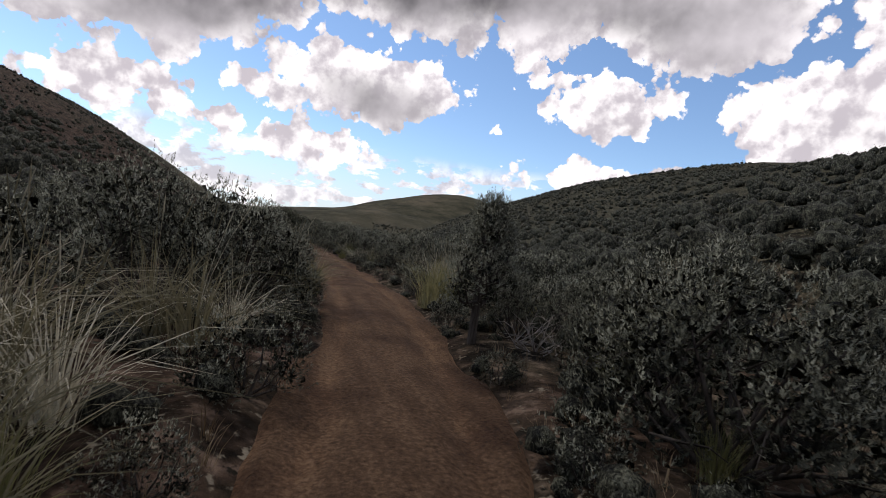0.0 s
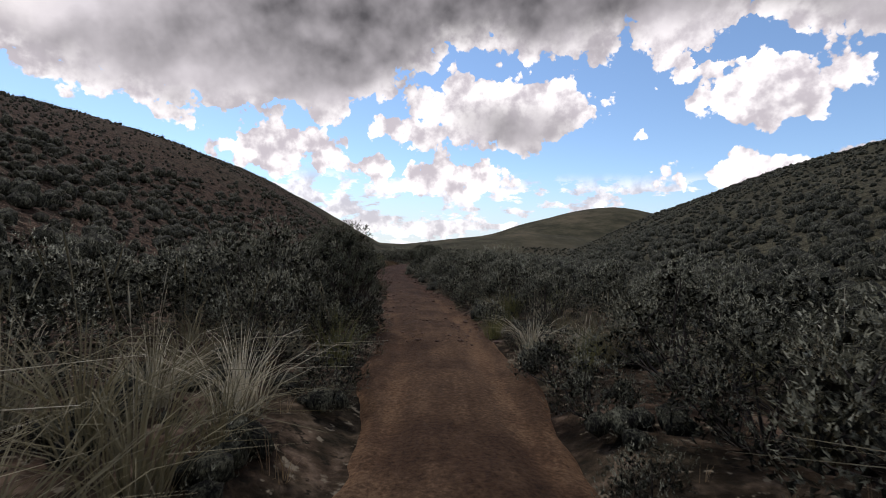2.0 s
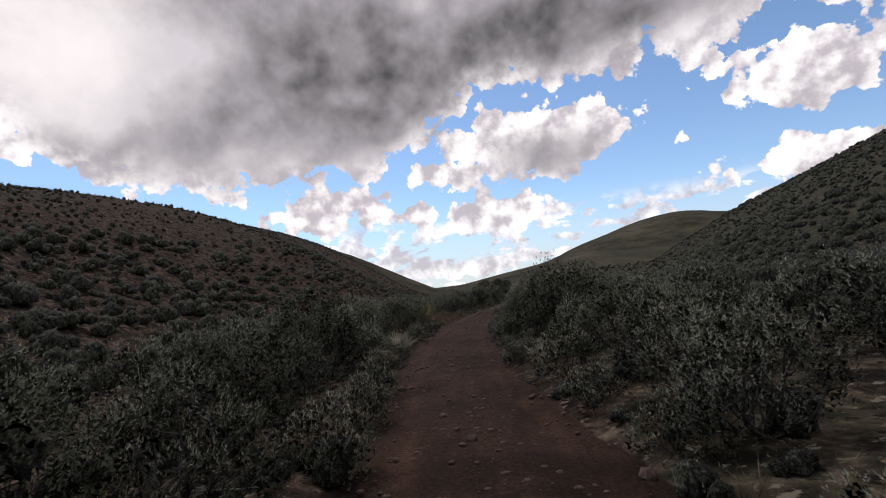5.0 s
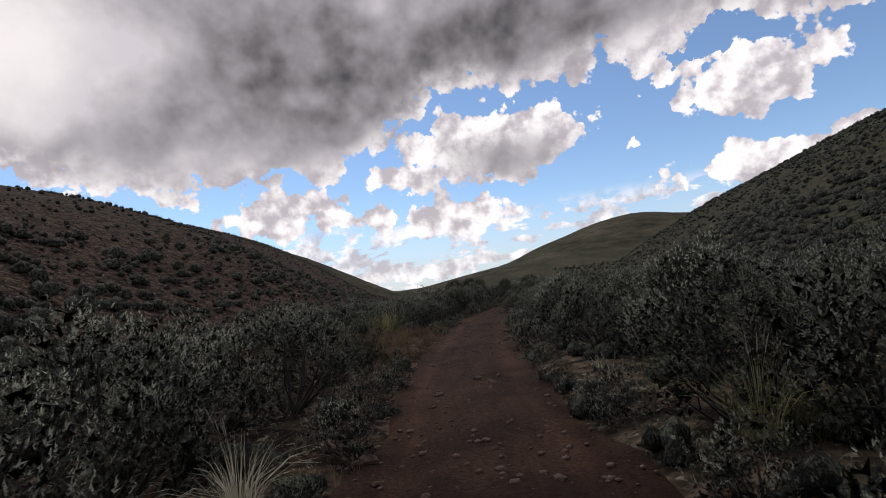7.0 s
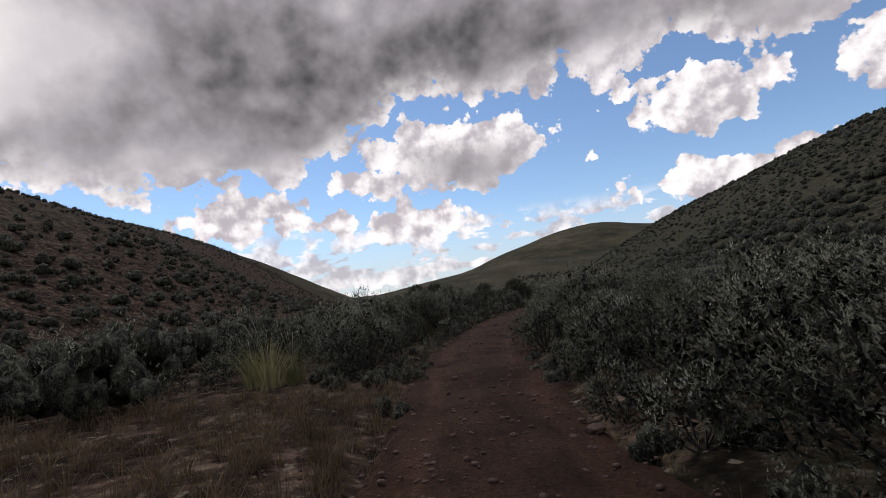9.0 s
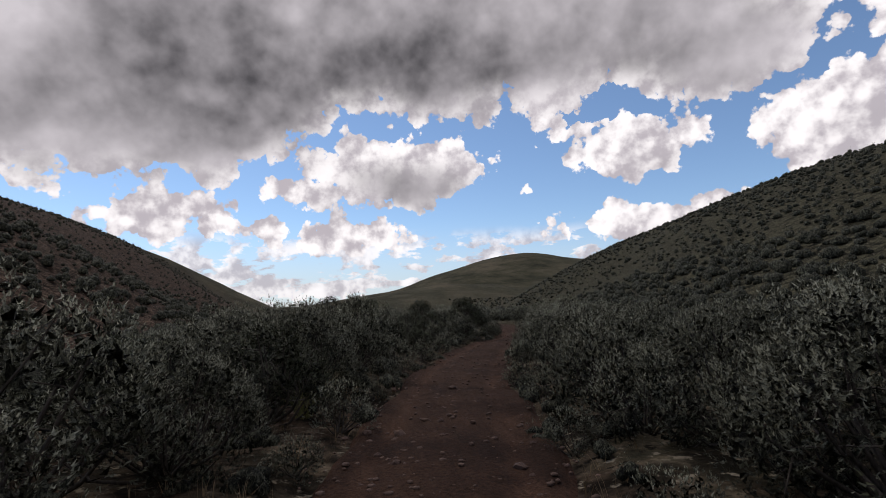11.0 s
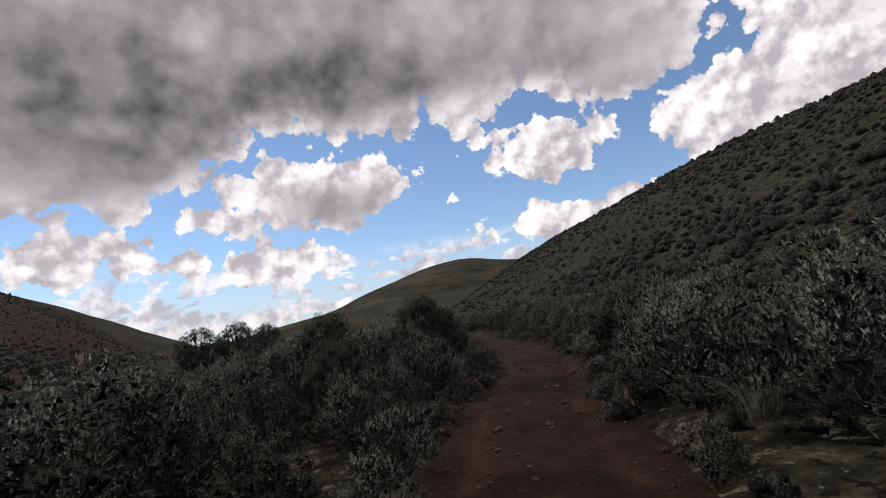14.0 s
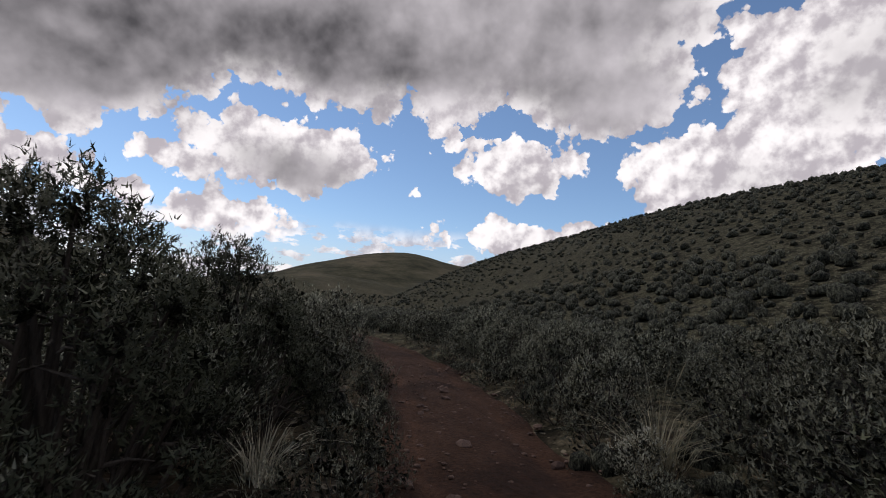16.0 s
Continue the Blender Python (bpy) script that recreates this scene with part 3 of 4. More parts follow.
def shrub_form(r, height, lobes, sprays, per, leaf, wide, core=0.62, twigs=1, stem=False, loose=0.42):
    """Branches, leaves and close inner foliage of a shrub with the given lobes; every lobe is a tuft of leafy sprays."""
    wood, to = [], []
    w = 0.014 * height + 0.008
    if stem:
        wood.append(tube([np.array([0, 0, -0.05]), np.array([0.04, -0.03, height * 0.45]), np.array([-0.02, 0.02, height * 0.93])], [w * 1.9, w * 1.3, w * 0.3], 5))
        to.append(None)
    for c, lw, _ in lobes:
        foot = np.array([0, 0, c[2] * 0.72]) if stem else np.array([r.normal() * 0.03, r.normal() * 0.03, -0.05])
        mid = foot + (c - foot) * np.array([0.6, 0.6, 0.45]) + r.normal(size=3) * 0.04 * height
        root = len(wood)
        wood.append(tube([foot, mid, c], [w * (0.5 if stem else 1.0), w * 0.6, w * 0.25], 3))
        to.append((0, 0) if root else None)
        for _ in range(twigs):
            p = mid + (c - mid) * r.uniform(0.1, 0.8)
            q = p + unit(r.normal(size=3) + np.array([0, 0, 0.7])) * lw * r.uniform(0.9, 1.6)
            wood.append(tube([p, (p + q) / 2 + r.normal(size=3) * 0.02, q], [w * 0.35, w * 0.25, w * 0.1], 3))
            to.append((root, 4))
    c = np.array([l[0] for l in lobes])
    sz = np.array([[l[1], l[1], l[2]] for l in lobes])
    mean = np.array([0, 0, height * 0.3])
    n = sprays * len(lobes)
    which = np.repeat(np.arange(len(lobes)), sprays)
    outer = unit(c - mean)[which]
    d = unit(r.normal(size=(n, 3)) + outer * 0.45 + np.array([0, 0, 0.25]))
    base = c[which] + d * sz[which] * (0.62 + 0.40 * r.uniform(size=(n, 1)) ** 1.4)
    base[:, 2] = np.maximum(base[:, 2], 0.03)
    axis = unit(d * 0.75 + np.array([0, 0, 0.75]) + r.normal(size=d.shape) * 0.22)
    size = leaf * r.uniform(1.2, 2.6, n) * np.where(r.uniform(size=n) < 0.12, 1.9, 1.0)
    along = r.uniform(0, 1, (n, per))
    pts = base[:, None, :] + axis[:, None, :] * (along * size[:, None])[..., None] + r.normal(size=(n, per, 3)) * 0.16 * leaf
    way = unit(axis[:, None, :] + r.normal(size=(n, per, 3)) * loose)
    look_out = unit(d * 0.85 + outer * 0.4 + np.array([0, 0, 0.25]))
    outs = np.repeat(look_out[:, None, :], per, 1).reshape(-1, 3)
    m = n * per
    v, f = leaf_tris(pts.reshape(-1, 3), way.reshape(-1, 3), leaf * r.uniform(0.7, 1.35, m), wide * r.uniform(0.7, 1.35, m), r, outs)
    if sprays >= 20:
        # inner leaves fill each lobe, coloured darker to stand for the shade there
        k = 72
        q = k * len(lobes)
        inside = np.repeat(np.arange(len(lobes)), k)
        e = unit(r.normal(size=(q, 3)) + np.array([0, 0, 0.1]))
        p = c[inside] + e * sz[inside] * core * (0.45 + 0.65 * r.uniform(size=(q, 1)) ** 0.7)
        corner = p[:, None, :] + unit(r.normal(size=(q, 3, 3)) + e[:, None, :] * 0.3) * (0.17 * sz[inside, :1])[:, None, :] * r.uniform(0.6, 1.25, (q, 3, 1))
        corner[..., 2] = np.maximum(corner[..., 2], 0.01)
        facing = unit(e * 0.8 + unit(c - mean + 1e-6)[inside] * 0.4 + np.array([0, 0, 0.15]))
        flip = (np.cross(corner[:, 1] - corner[:, 0], corner[:, 2] - corner[:, 0]) * facing).sum(-1) < 0
        corner[flip] = corner[flip][:, ::-1]
        mass = corner.reshape(-1, 3), np.arange(3 * q).reshape(-1, 3), np.repeat(facing, 3, 0)
    else:
        v0, f0 = CORE
        vs, ns = [], []
        for p, a, b in lobes:
            q = v0 * np.array([a, a, b]) * core * (1 + np.clip(r.normal(size=(len(v0), 1)) * 0.13, -0.25, 0.2)) + p
            q[:, 2] = np.maximum(q[:, 2], 0.02)
            vs.append(q)
            ns.append(unit(v0 + unit(p - mean + 1e-6) * 0.4 + np.array([0, 0, 0.1])))
        mass = np.concatenate(vs), np.concatenate([f0 + k * len(v0) for k in range(len(lobes))]), np.concatenate(ns)
    return (linked(wood, to) if wood else None), (v, f, np.repeat(outs, 3, 0)), mass


def part(name, me, parent, label=""):
    ob = new(name, me)
    ob.parent = parent
    return tagged(ob, label)


def shrub(name, form, leaf_mat, label, category, mass_mat=None):
    base = new(name)
    base.empty_display_size = 0.2
    wood, (v, f, n), (v2, f2, n2) = form
    part("trunk", mesh_np("trunk", *wood, BARK), base, "grey twisted woody stems")
    part("foliage", mesh_np("foliage", v, f, leaf_mat, True, n), base)
    tagged(part("leaf_mass", mesh_np("leaf_mass", v2, f2, mass_mat or INNER, True, n2), base, "close-grown upright tufts of inner leaves"), kind="stuff")
    return tagged(base, label, category)


def stand(x, y, turn=0.0, lean=(0, 0)):
    """The pose of a plant with its foot in the ground."""
    z = float(land(np.array([float(x)]), np.array([float(y)]))[0])
    return pose(x, y, z - 0.02, lean[0], lean[1], turn)


def plant(proto, x, y, turn, size, lean=(0, 0), used=set()):
    """First use moves the plant itself, later ones a copy of it."""
    m = stand(x, y, turn, lean)
    if proto.name not in used:
        used.add(proto.name)
        proto.matrix_basis = m
        ob = proto
    else:
        ob = copy_thing(proto, m)
    ob.scale = (size, size, size)
    return ob


SAGE_LABEL = "grey-green sagebrush with woody stems beside the dirt track"
protos = []
for i in range(7):
    r = np.random.default_rng(100 + i)
    form = shrub_form(r, 1.0, dome(r, 1.0, r.uniform(0.56, 0.72), 18, 0.32), 68, 6, 0.0215, 0.0078, 0.66)
    protos.append(tagged(shrub("sagebrush", form, SAGE, SAGE_LABEL, "shrub"), group="sagebrush along the track"))
bigs = []
for i in range(3):
    r = np.random.default_rng(120 + i)
    form = shrub_form(r, 1.6, dome(r, 1.6, r.uniform(0.95, 1.15), 30, 0.26), 80, 6, 0.029, 0.0096, 0.66)
    bigs.append(tagged(shrub("sagebrush", form, SAGE, "large old grey-green sagebrush leaning over the track", "shrub"), group="sagebrush along the track"))
darks = []
for i in range(3):
    r = np.random.default_rng(140 + i)
    form = shrub_form(r, 1.0, dome(r, 1.0, r.uniform(0.55, 0.68), 18, 0.31), 60, 6, 0.021, 0.0078, 0.5, 1, False, 0.8)
    darks.append(tagged(shrub("shrub", form, DARKLEAF, "dark green leafy shrub taller than the sagebrush", "shrub", DARKMASS), group="dark shrubs along the track"))

r = np.random.default_rng(159)
juniper = tagged(shrub("young_tree", shrub_form(r, 2.1, spire(r, 2.1, 0.78, 40, 0.32), 66, 7, 0.040, 0.0100, 0.38, 1, True, 0.7), SAGE, "slender dark young tree standing above the sagebrush", "tree", DARKMASS))
talls = []
for i in range(3):
    r = np.random.default_rng(160 + i)
    form = shrub_form(r, 2.4, dome(r, 2.4, 0.95 + 0.15 * i, 58, 0.18), 72, 7, 0.042, 0.0110, 0.3, 2, False, 0.75)
    talls.append(tagged(shrub("tall_shrub", form, DARKLEAF, "tall dark green shrub with a feathery rounded crown", "shrub", DARKMASS), group="tall shrubs by the track"))

silvers = []
for i in range(2):
    r = np.random.default_rng(170 + i)
    form = shrub_form(r, 1.0, dome(r, 1.0, 0.62, 14, 0.34), 40, 6, 0.034, 0.0125, 0.6)
    silvers.append(tagged(shrub("silver_shrub", form, SILVER, "pale silvery small-leaved shrub beside the track", "shrub"), group="silvery shrubs by the track"))

taken = []


def free(x, y, d):
    return all((x - a) ** 2 + (y - b) ** 2 > (d + e) ** 2 * 0.4 for a, b, e in taken)


def put(proto, x, y, size, lean=(0, 0)):
    plant(proto, x, y, float(rng.uniform(0, 360)), size, lean)
    taken.append((x, y, 0.6 * size))


# plants that stand out along the way
put(juniper, 3.05, 7.75, 1.12, (0, -4))
put(talls[1], -0.25, 27.2, 0.9)
put(talls[1], -0.2, 123.0, 1.22)
put(talls[2], -2.2, 124.5, 1.2)
put(talls[0], 1.2, 125.0, 1.12)
put(talls[0], 4.95, 104.6, 0.88)
put(talls[2], 5.75, 107.3, 0.88)
put(talls[1], 2.6, 101.1, 0.62)
put(talls[1], 2.9, 105.8, 0.86)
put(bigs[1], 3.7, 103.6, 1.05)
put(bigs[0], 5.2, 106.9, 1.1)
put(bigs[1], 6.6, 109.7, 1.15)
put(talls[0], 2.2, 63.5, 0.75)
put(talls[2], -6.0, 176.0, 1.0)
put(talls[1], 1.0, 171.0, 0.8)
for x, y, s in ((-2.0, 8.1, 2.0), (-0.85, 8.3, 1.85), (-0.35, 9.6, 1.55), (5.0, 7.4, 1.3), (5.6, 9.6, 1.25), (4.9, 10.9, 1.1),
                (-1.2, 32.0, 1.2), (3.7, 31.8, 1.35), (2.6, 36.0, 1.1), (0.7, 79.0, 1.25), (1.4, 76.5, 1.3), (-3.4, 81.5, 1.2),
                (1.5, 102.0, 1.5), (0.5, 99.5, 1.3), (-2.0, 88.5, 1.7), (-1.6, 90.6, 1.6), (-0.9, 92.6, 1.4), (-3.4, 90.0, 1.7), (3.9, 90.2, 1.4), (4.6, 92.6, 1.5), (2.4, 81.2, 1.6), (2.9, 83.4, 1.4), (-3.0, 84.2, 1.4), (8.9, 101.3, 1.6), (10.2, 103.6, 1.9), (7.6, 98.6, 1.3), (11.8, 105.7, 1.7)):
    if s >= 1.3:
        put(bigs[int(rng.integers(3))], x, y, s / 1.5)
    else:
        put(protos[int(rng.integers(7))], x, y, s)
plant(silvers[0], -4.0, 53.9, 40, 0.95)
for x, y, s in ((2.0, 66.0, 1.6), (0.5, 58.5, 1.45), (-4.2, 86.0, 1.5), (-0.15, 96.3, 1.9), (-2.6, 91.0, 1.3), (-4.3, 65.2, 1.2)):
    put(darks[int(rng.integers(3))], x, y, s)

for x, y, s in ((-8.4, 61.2, 0.95), (-7.3, 61.9, 0.8), (1.6, 63.8, 1.1), (6.0, 92.6, 0.5), (5.3, 92.0, 0.35), (9.9, 105.9, 0.6), (11.4, 105.1, 0.7), (7.8, 9.7, 0.75)):
    put(silvers[int(rng.integers(2))], x, y, s)

# dead shrubs whose leafless branches have weathered pale
DEADWOOD = bark_material("weathered_wood", (0.10, 0.09, 0.08), (0.34, 0.31, 0.28))


def dead_wood(r):
    return shrub_form(r, 0.95, dome(r, 0.95, 0.8, 13, 0.42), 1, 1, 0.03, 0.012, 0.5, 4)[0]


dead = []
for i in range(2):
    bare = new("dead_shrub")
    bare.empty_display_size = 0.2
    part("trunk", mesh_np("trunk", *dead_wood(np.random.default_rng(190 + i)), DEADWOOD), bare)
    dead.append(tagged(bare, "dead leafless shrub with weathered pale grey branches", "shrub", "dead shrubs by the track"))
put(dead[0], 3.95, 7.3, 0.95)
put(dead[1], -1.15, 31.2, 0.7)
put(dead[0], 5.1, 14.1, 0.8)

# room kept free for the large grass tufts
for x, y in ((3.3, 11.6), (3.6, 12.5), (5.3, 15.4), (5.6, 17.2), (-1.9, 4.6), (-0.9, 6.2), (-2.4, 5.4), (-1.5, 3.4), (0.1, 13.4), (0.0, 15.2), (-0.2, 17.2), (0.0, 19.0), (-0.4, 20.6), (4.4, 24.2), (0.3, 10.6), (4.6, 26.2), (-6.0, 77.2)):
    taken.append((x, y, 1.0))

# the bushes that line the track: small ones at the edge, larger ones behind
smalls = []
for i in range(4):
    r = np.random.default_rng(180 + i)
    form = shrub_form(r, 1.0, dome(r, 1.0, r.uniform(0.62, 0.8), 10, 0.40), 40, 7, 0.036, 0.0115, 0.66)
    smalls.append(tagged(shrub("sagebrush", form, SAGE, "small grey-green sagebrush at the edge of the dirt track", "shrub"), group="sagebrush along the track"))
for side in (-1, 1):
    for kind, step, near in (("row", 1.7, 1.45), ("edge", 2.0, 0.95)):
        y = 0.5 + rng.uniform(0, 1)
        while y < 116:
            y += step * rng.uniform(0.7, 1.3)
            s = rng.uniform(0.4, 0.85) if kind == "edge" else rng.uniform(1.1, 2.0) * (0.72 if side < 0 and 93 < y < 103 else 1.0)
            lat = side * (near * float(road_wide(y)) + 0.5 * s + rng.uniform(0.05, 0.3 if kind == "edge" else 0.9))
            x = float(road_x(y)) + lat
            if -9 < lat < -1 and 65.5 < y < 76.6 or -4 < lat < -1 and 9 < y < 21 and rng.uniform() < 0.8 or not free(x, y, 0.4 * s):
                continue
            if kind == "edge":
                put(smalls[int(rng.integers(4))], x, y, s)
            elif rng.uniform() < 0.14:
                put(darks[int(rng.integers(3))], x, y, s * 1.15)
            else:
                put(protos[int(rng.integers(7))], x, y, s)


def scatter(form, xs, ys, sizes, r):
    """Many copies of one plant joined into one mesh."""
    v, f = form[:2]
    n = len(xs)
    a = r.uniform(0, 2 * np.pi, n)
    c, s = np.cos(a)[:, None], np.sin(a)[:, None]
    out = np.empty((n, len(v), 3), dtype=np.float32)
    out[..., 0] = (v[None, :, 0] * c - v[None, :, 1] * s) * sizes[:, None] + xs[:, None]
    out[..., 1] = (v[None, :, 0] * s + v[None, :, 1] * c) * sizes[:, None] + ys[:, None]
    out[..., 2] = v[None, :, 2] * sizes[:, None] * r.uniform(0.75, 1.15, n)[:, None] + land(xs, ys)[:, None] - 0.03
    faces = (f[None] + (np.arange(n) * len(v))[:, None, None]).reshape(-1, f.shape[1])
    if len(form) < 3:
        return out.reshape(-1, 3), faces
    m = form[2]
    nor = np.empty((n, len(v), 3), dtype=np.float32)
    nor[..., 0], nor[..., 1], nor[..., 2] = m[None, :, 0] * c - m[None, :, 1] * s, m[None, :, 0] * s + m[None, :, 1] * c, m[None, :, 2]
    return out.reshape(-1, 3), faces, nor.reshape(-1, 3)


def brush_field(name, shape, forms, xs, ys, sizes, mats, label, seed):
    r = np.random.default_rng(seed)
    pick = r.integers(0, forms, len(xs))
    made, count = [], [0, 0]
    for which in (1, 2):
        for k in range(forms):
            rk = np.random.default_rng(seed + 50 + k)
            form = shrub_form(rk, shape[0], dome(rk, *shape[:4]), *shape[4:])[which]
            m = pick == k
            made.append(scatter(form, xs[m], ys[m], sizes[m], np.random.default_rng(seed + 90 + k)))
            count[which - 1] += len(made[-1][1])
    v, f = join([p[:2] for p in made])
    me = mesh_np(name, v, f, mats[0], True, np.concatenate([p[2] for p in made]))
    me.materials.append(mats[1])
    me.polygons.foreach_set("material_index", np.repeat([0, 1], count).astype(np.int32))
    return tagged(new(name, me), label, "shrubs", kind="stuff")


def jitter(x0, x1, y0, y1, cell, r):
    """Points on a shaken grid, so that plants keep their distance."""
    X, Y = np.meshgrid(np.arange(x0, x1, cell), np.arange(y0, y1, cell))
    n = X.size
    return X.ravel() + r.uniform(-0.42, 0.42, n) * cell + (Y.ravel() / cell % 2) * 0.5 * cell, Y.ravel() + r.uniform(-0.42, 0.42, n) * cell


def in_meadow(x, y):
    return np.hypot((x + 7.6) / 5.6, (y - 71.0) / 5.6) < 1


# sagebrush of the valley floor behind the first rows, then further off
r = np.random.default_rng(31)
xs, ys = jitter(-16, 28, -8, 130, 1.72, r)
off = np.abs(xs - road_x(ys))
for lo, hi, shape, label, seed in (
        (3.6, 7.0, (1.0, 0.64, 14, 0.35, 27, 4, 0.028, 0.0110, 0.68), "dense grey-green sagebrush covering the valley floor", 300),
        (7.0, 11.5, (1.0, 0.66, 11, 0.39, 19, 4, 0.040, 0.0155, 0.66), "grey-green sagebrush standing close together on the valley floor", 310)):
    keep = (off > np.where((ys > 116) & (lo < 4), 1.5, lo)) & (off <= hi) & ~in_meadow(xs, ys) & (ys > 0)
    brush_field("sagebrush_field", shape, 4, xs[keep], ys[keep], 0.7 + 1.15 * r.uniform(size=keep.sum()) ** 1.2, (SAGE, INNER), label, seed)
xs, ys = jitter(-42, 54, -2, 250, 2.1, r)
off = np.abs(xs - road_x(ys))
keep = ((off > 11.3) | ((ys > 128) & (off > 2.2))) & ~in_meadow(xs, ys) & (r.uniform(size=len(xs)) < np.clip(1.5 - off / 40, 0.35, 0.92))
xs, ys = xs[keep], ys[keep]
brush_field("sagebrush_field", (1.0, 0.70, 4, 0.56, 10, 1, 0.090, 0.042, 0.84, 0), 4, xs, ys, r.uniform(0.6, 1.5, len(xs)), (SAGE, SAGEMASS), "grey-green sagebrush spreading to the foot of the slopes", 340)
n = 650
ys = r.uniform(0, 118, n)
xs = road_x(ys) + r.choice([-1, 1], n) * (1.2 + 2.2 * r.uniform(size=n))
keep = ~in_meadow(xs, ys)
xs, ys, n = xs[keep], ys[keep], int(keep.sum())
brush_field("young_sagebrush", (1.0, 0.7, 3, 0.6, 14, 3, 0.085, 0.026, 0.72, 0), 3, xs, ys, r.uniform(0.18, 0.5, n), (SAGE, SAGEMASS), "small grey-green sagebrush seedlings along the verge", 320)


# low bushes on the slopes, thinning out with distance
def slope(side, cell, seed):
    r = np.random.default_rng(seed)
    xs, ys = jitter(13, 125, -15, 340, cell, r)
    xs = side * xs + (ys - 50) * math_sin(8) * (1 if side > 0 else -0.5)
    keep = waves(xs, ys, 0.07, seed + 1) + 0.6 * waves(xs, ys, 0.3, seed + 2) > r.uniform(-1.0, 0.25, len(xs))
    keep &= r.uniform(size=len(xs)) < np.clip(1.15 - ys / 300, 0.4, 1)
    return xs[keep], ys[keep], (1.0 if side > 0 else 0.8) * (0.38 + 0.75 * r.uniform(size=keep.sum()) ** 1.7) * (1 + np.maximum(ys[keep], 0) / 450)


LOW = (0.62, 0.50, 1, 0.95, 14, 1, 0.115, 0.055, 0.86, 0)
brush_field("slope_brush", LOW, 4, *slope(-1, 1.45, 37), (SLOPELEAF, SLOPEMASS), "low grey-green bushes scattered on the brown slope", 400)
brush_field("slope_brush", LOW, 4, *slope(1, 1.45, 47), (SAGE, SAGEMASS), "low grey-green sagebrush scattered on the grassy slope", 500)

# ---------------------------------------------------------------- grasses


def tuft_form(r, blades, height, spread_, droop, width):
    """Curved tapering blades from one crown."""
    a = r.uniform(0, 2 * np.pi, blades)
    lean = np.minimum(np.abs(r.normal(size=blades)) * spread_, 0.62)
    h = height * r.uniform(0.5, 1.1, blades)
    base = np.stack([np.cos(a), np.sin(a), np.zeros(blades)], -1) * (r.uniform(0, 0.26, blades) * height)[:, None]
    out = np.stack([np.cos(a), np.sin(a), np.zeros(blades)], -1)
    side = np.stack([-np.sin(a), np.cos(a), np.zeros(blades)], -1)
    side = unit(side + r.normal(size=side.shape) * 0.5)
    rows = []
    for k, t in enumerate((0.0, 0.4, 0.75, 1.0)):
        bend = lean * 0.55 * t + droop * lean * t ** 2.6
        p = base + out * (h * bend)[:, None] + np.array([0, 0, 1.0]) * (h * t * (1 - 0.28 * np.minimum(bend, 1.6) * t))[:, None]
        w = width * (1 - 0.88 * t)
        rows.append(np.stack([p - side * w, p + side * w], 1))
    v = np.concatenate([[[0, 0, -0.02]], np.stack(rows, 1).reshape(-1, 3)])
    i = np.arange(blades) * 8 + 1
    f = [np.stack([i * 0, i, i + 1], -1)]
    for k in range(0, 6, 2):
        f += [np.stack([i + k, i + k + 1, i + k + 3], -1), np.stack([i + k, i + k + 3, i + k + 2], -1)]
    return v, np.concatenate(f)


def stalk_form(r, height):
    """A thin seed stalk that bends over, with a narrow seed head at its end."""
    a, bend = r.uniform(0, 6.28), r.uniform(0.08, 0.3)
    t = np.linspace(0, 1, 5)
    p = np.stack([np.cos(a) * bend * height * t ** 2, np.sin(a) * bend * height * t ** 2, height * t * (1 - 0.1 * bend * t)], -1)
    stem = tube(p, [0.003, 0.0028, 0.0025, 0.002, 0.001], 3)
    q = p[-1] + (p[-1] - p[-2]) * np.array([[-0.55], [-0.25], [0.05], [0.3]])
    head = tube(q, [0.002, 0.006, 0.005, 0.001], 4)
    return linked([stem, head], [None, (0, 9)])


def tuft(form, mat, label, seed, height):
    base = new("bunchgrass")
    base.empty_display_size = 0.2
    part("blade_clump", mesh_np("blade_clump", *form, mat), base)
    r = np.random.default_rng(seed)
    for _ in range(4):
        part("seed_stalk", mesh_np("seed_stalk", *stalk_form(r, height * r.uniform(1.05, 1.35)), STRAW), base, "thin dry seed stalk")
    return tagged(base, label, "grass tuft", "bunchgrass along the track")


straw = [tuft(tuft_form(np.random.default_rng(700 + i), 110, 1.0, 0.52, 1.5, 0.0095), STRAW, "pale dry bunchgrass with long bent blades", 740 + i, 1.05) for i in range(3)]
green = [tuft(tuft_form(np.random.default_rng(720 + i), 140, 0.95, 0.36, 0.95, 0.0090), GREENBLADE, "yellow-green bunchgrass growing beside the track", 750 + i, 0.95) for i in range(2)]


rye = tuft(tuft_form(np.random.default_rng(735), 150, 1.15, 0.40, 1.1, 0.0075), STRAW, "tall pale wild rye with high seed stalks", 760, 1.1)


def put_tuft(proto, x, y, size):
    plant(proto, x, y, float(rng.uniform(0, 360)), size)


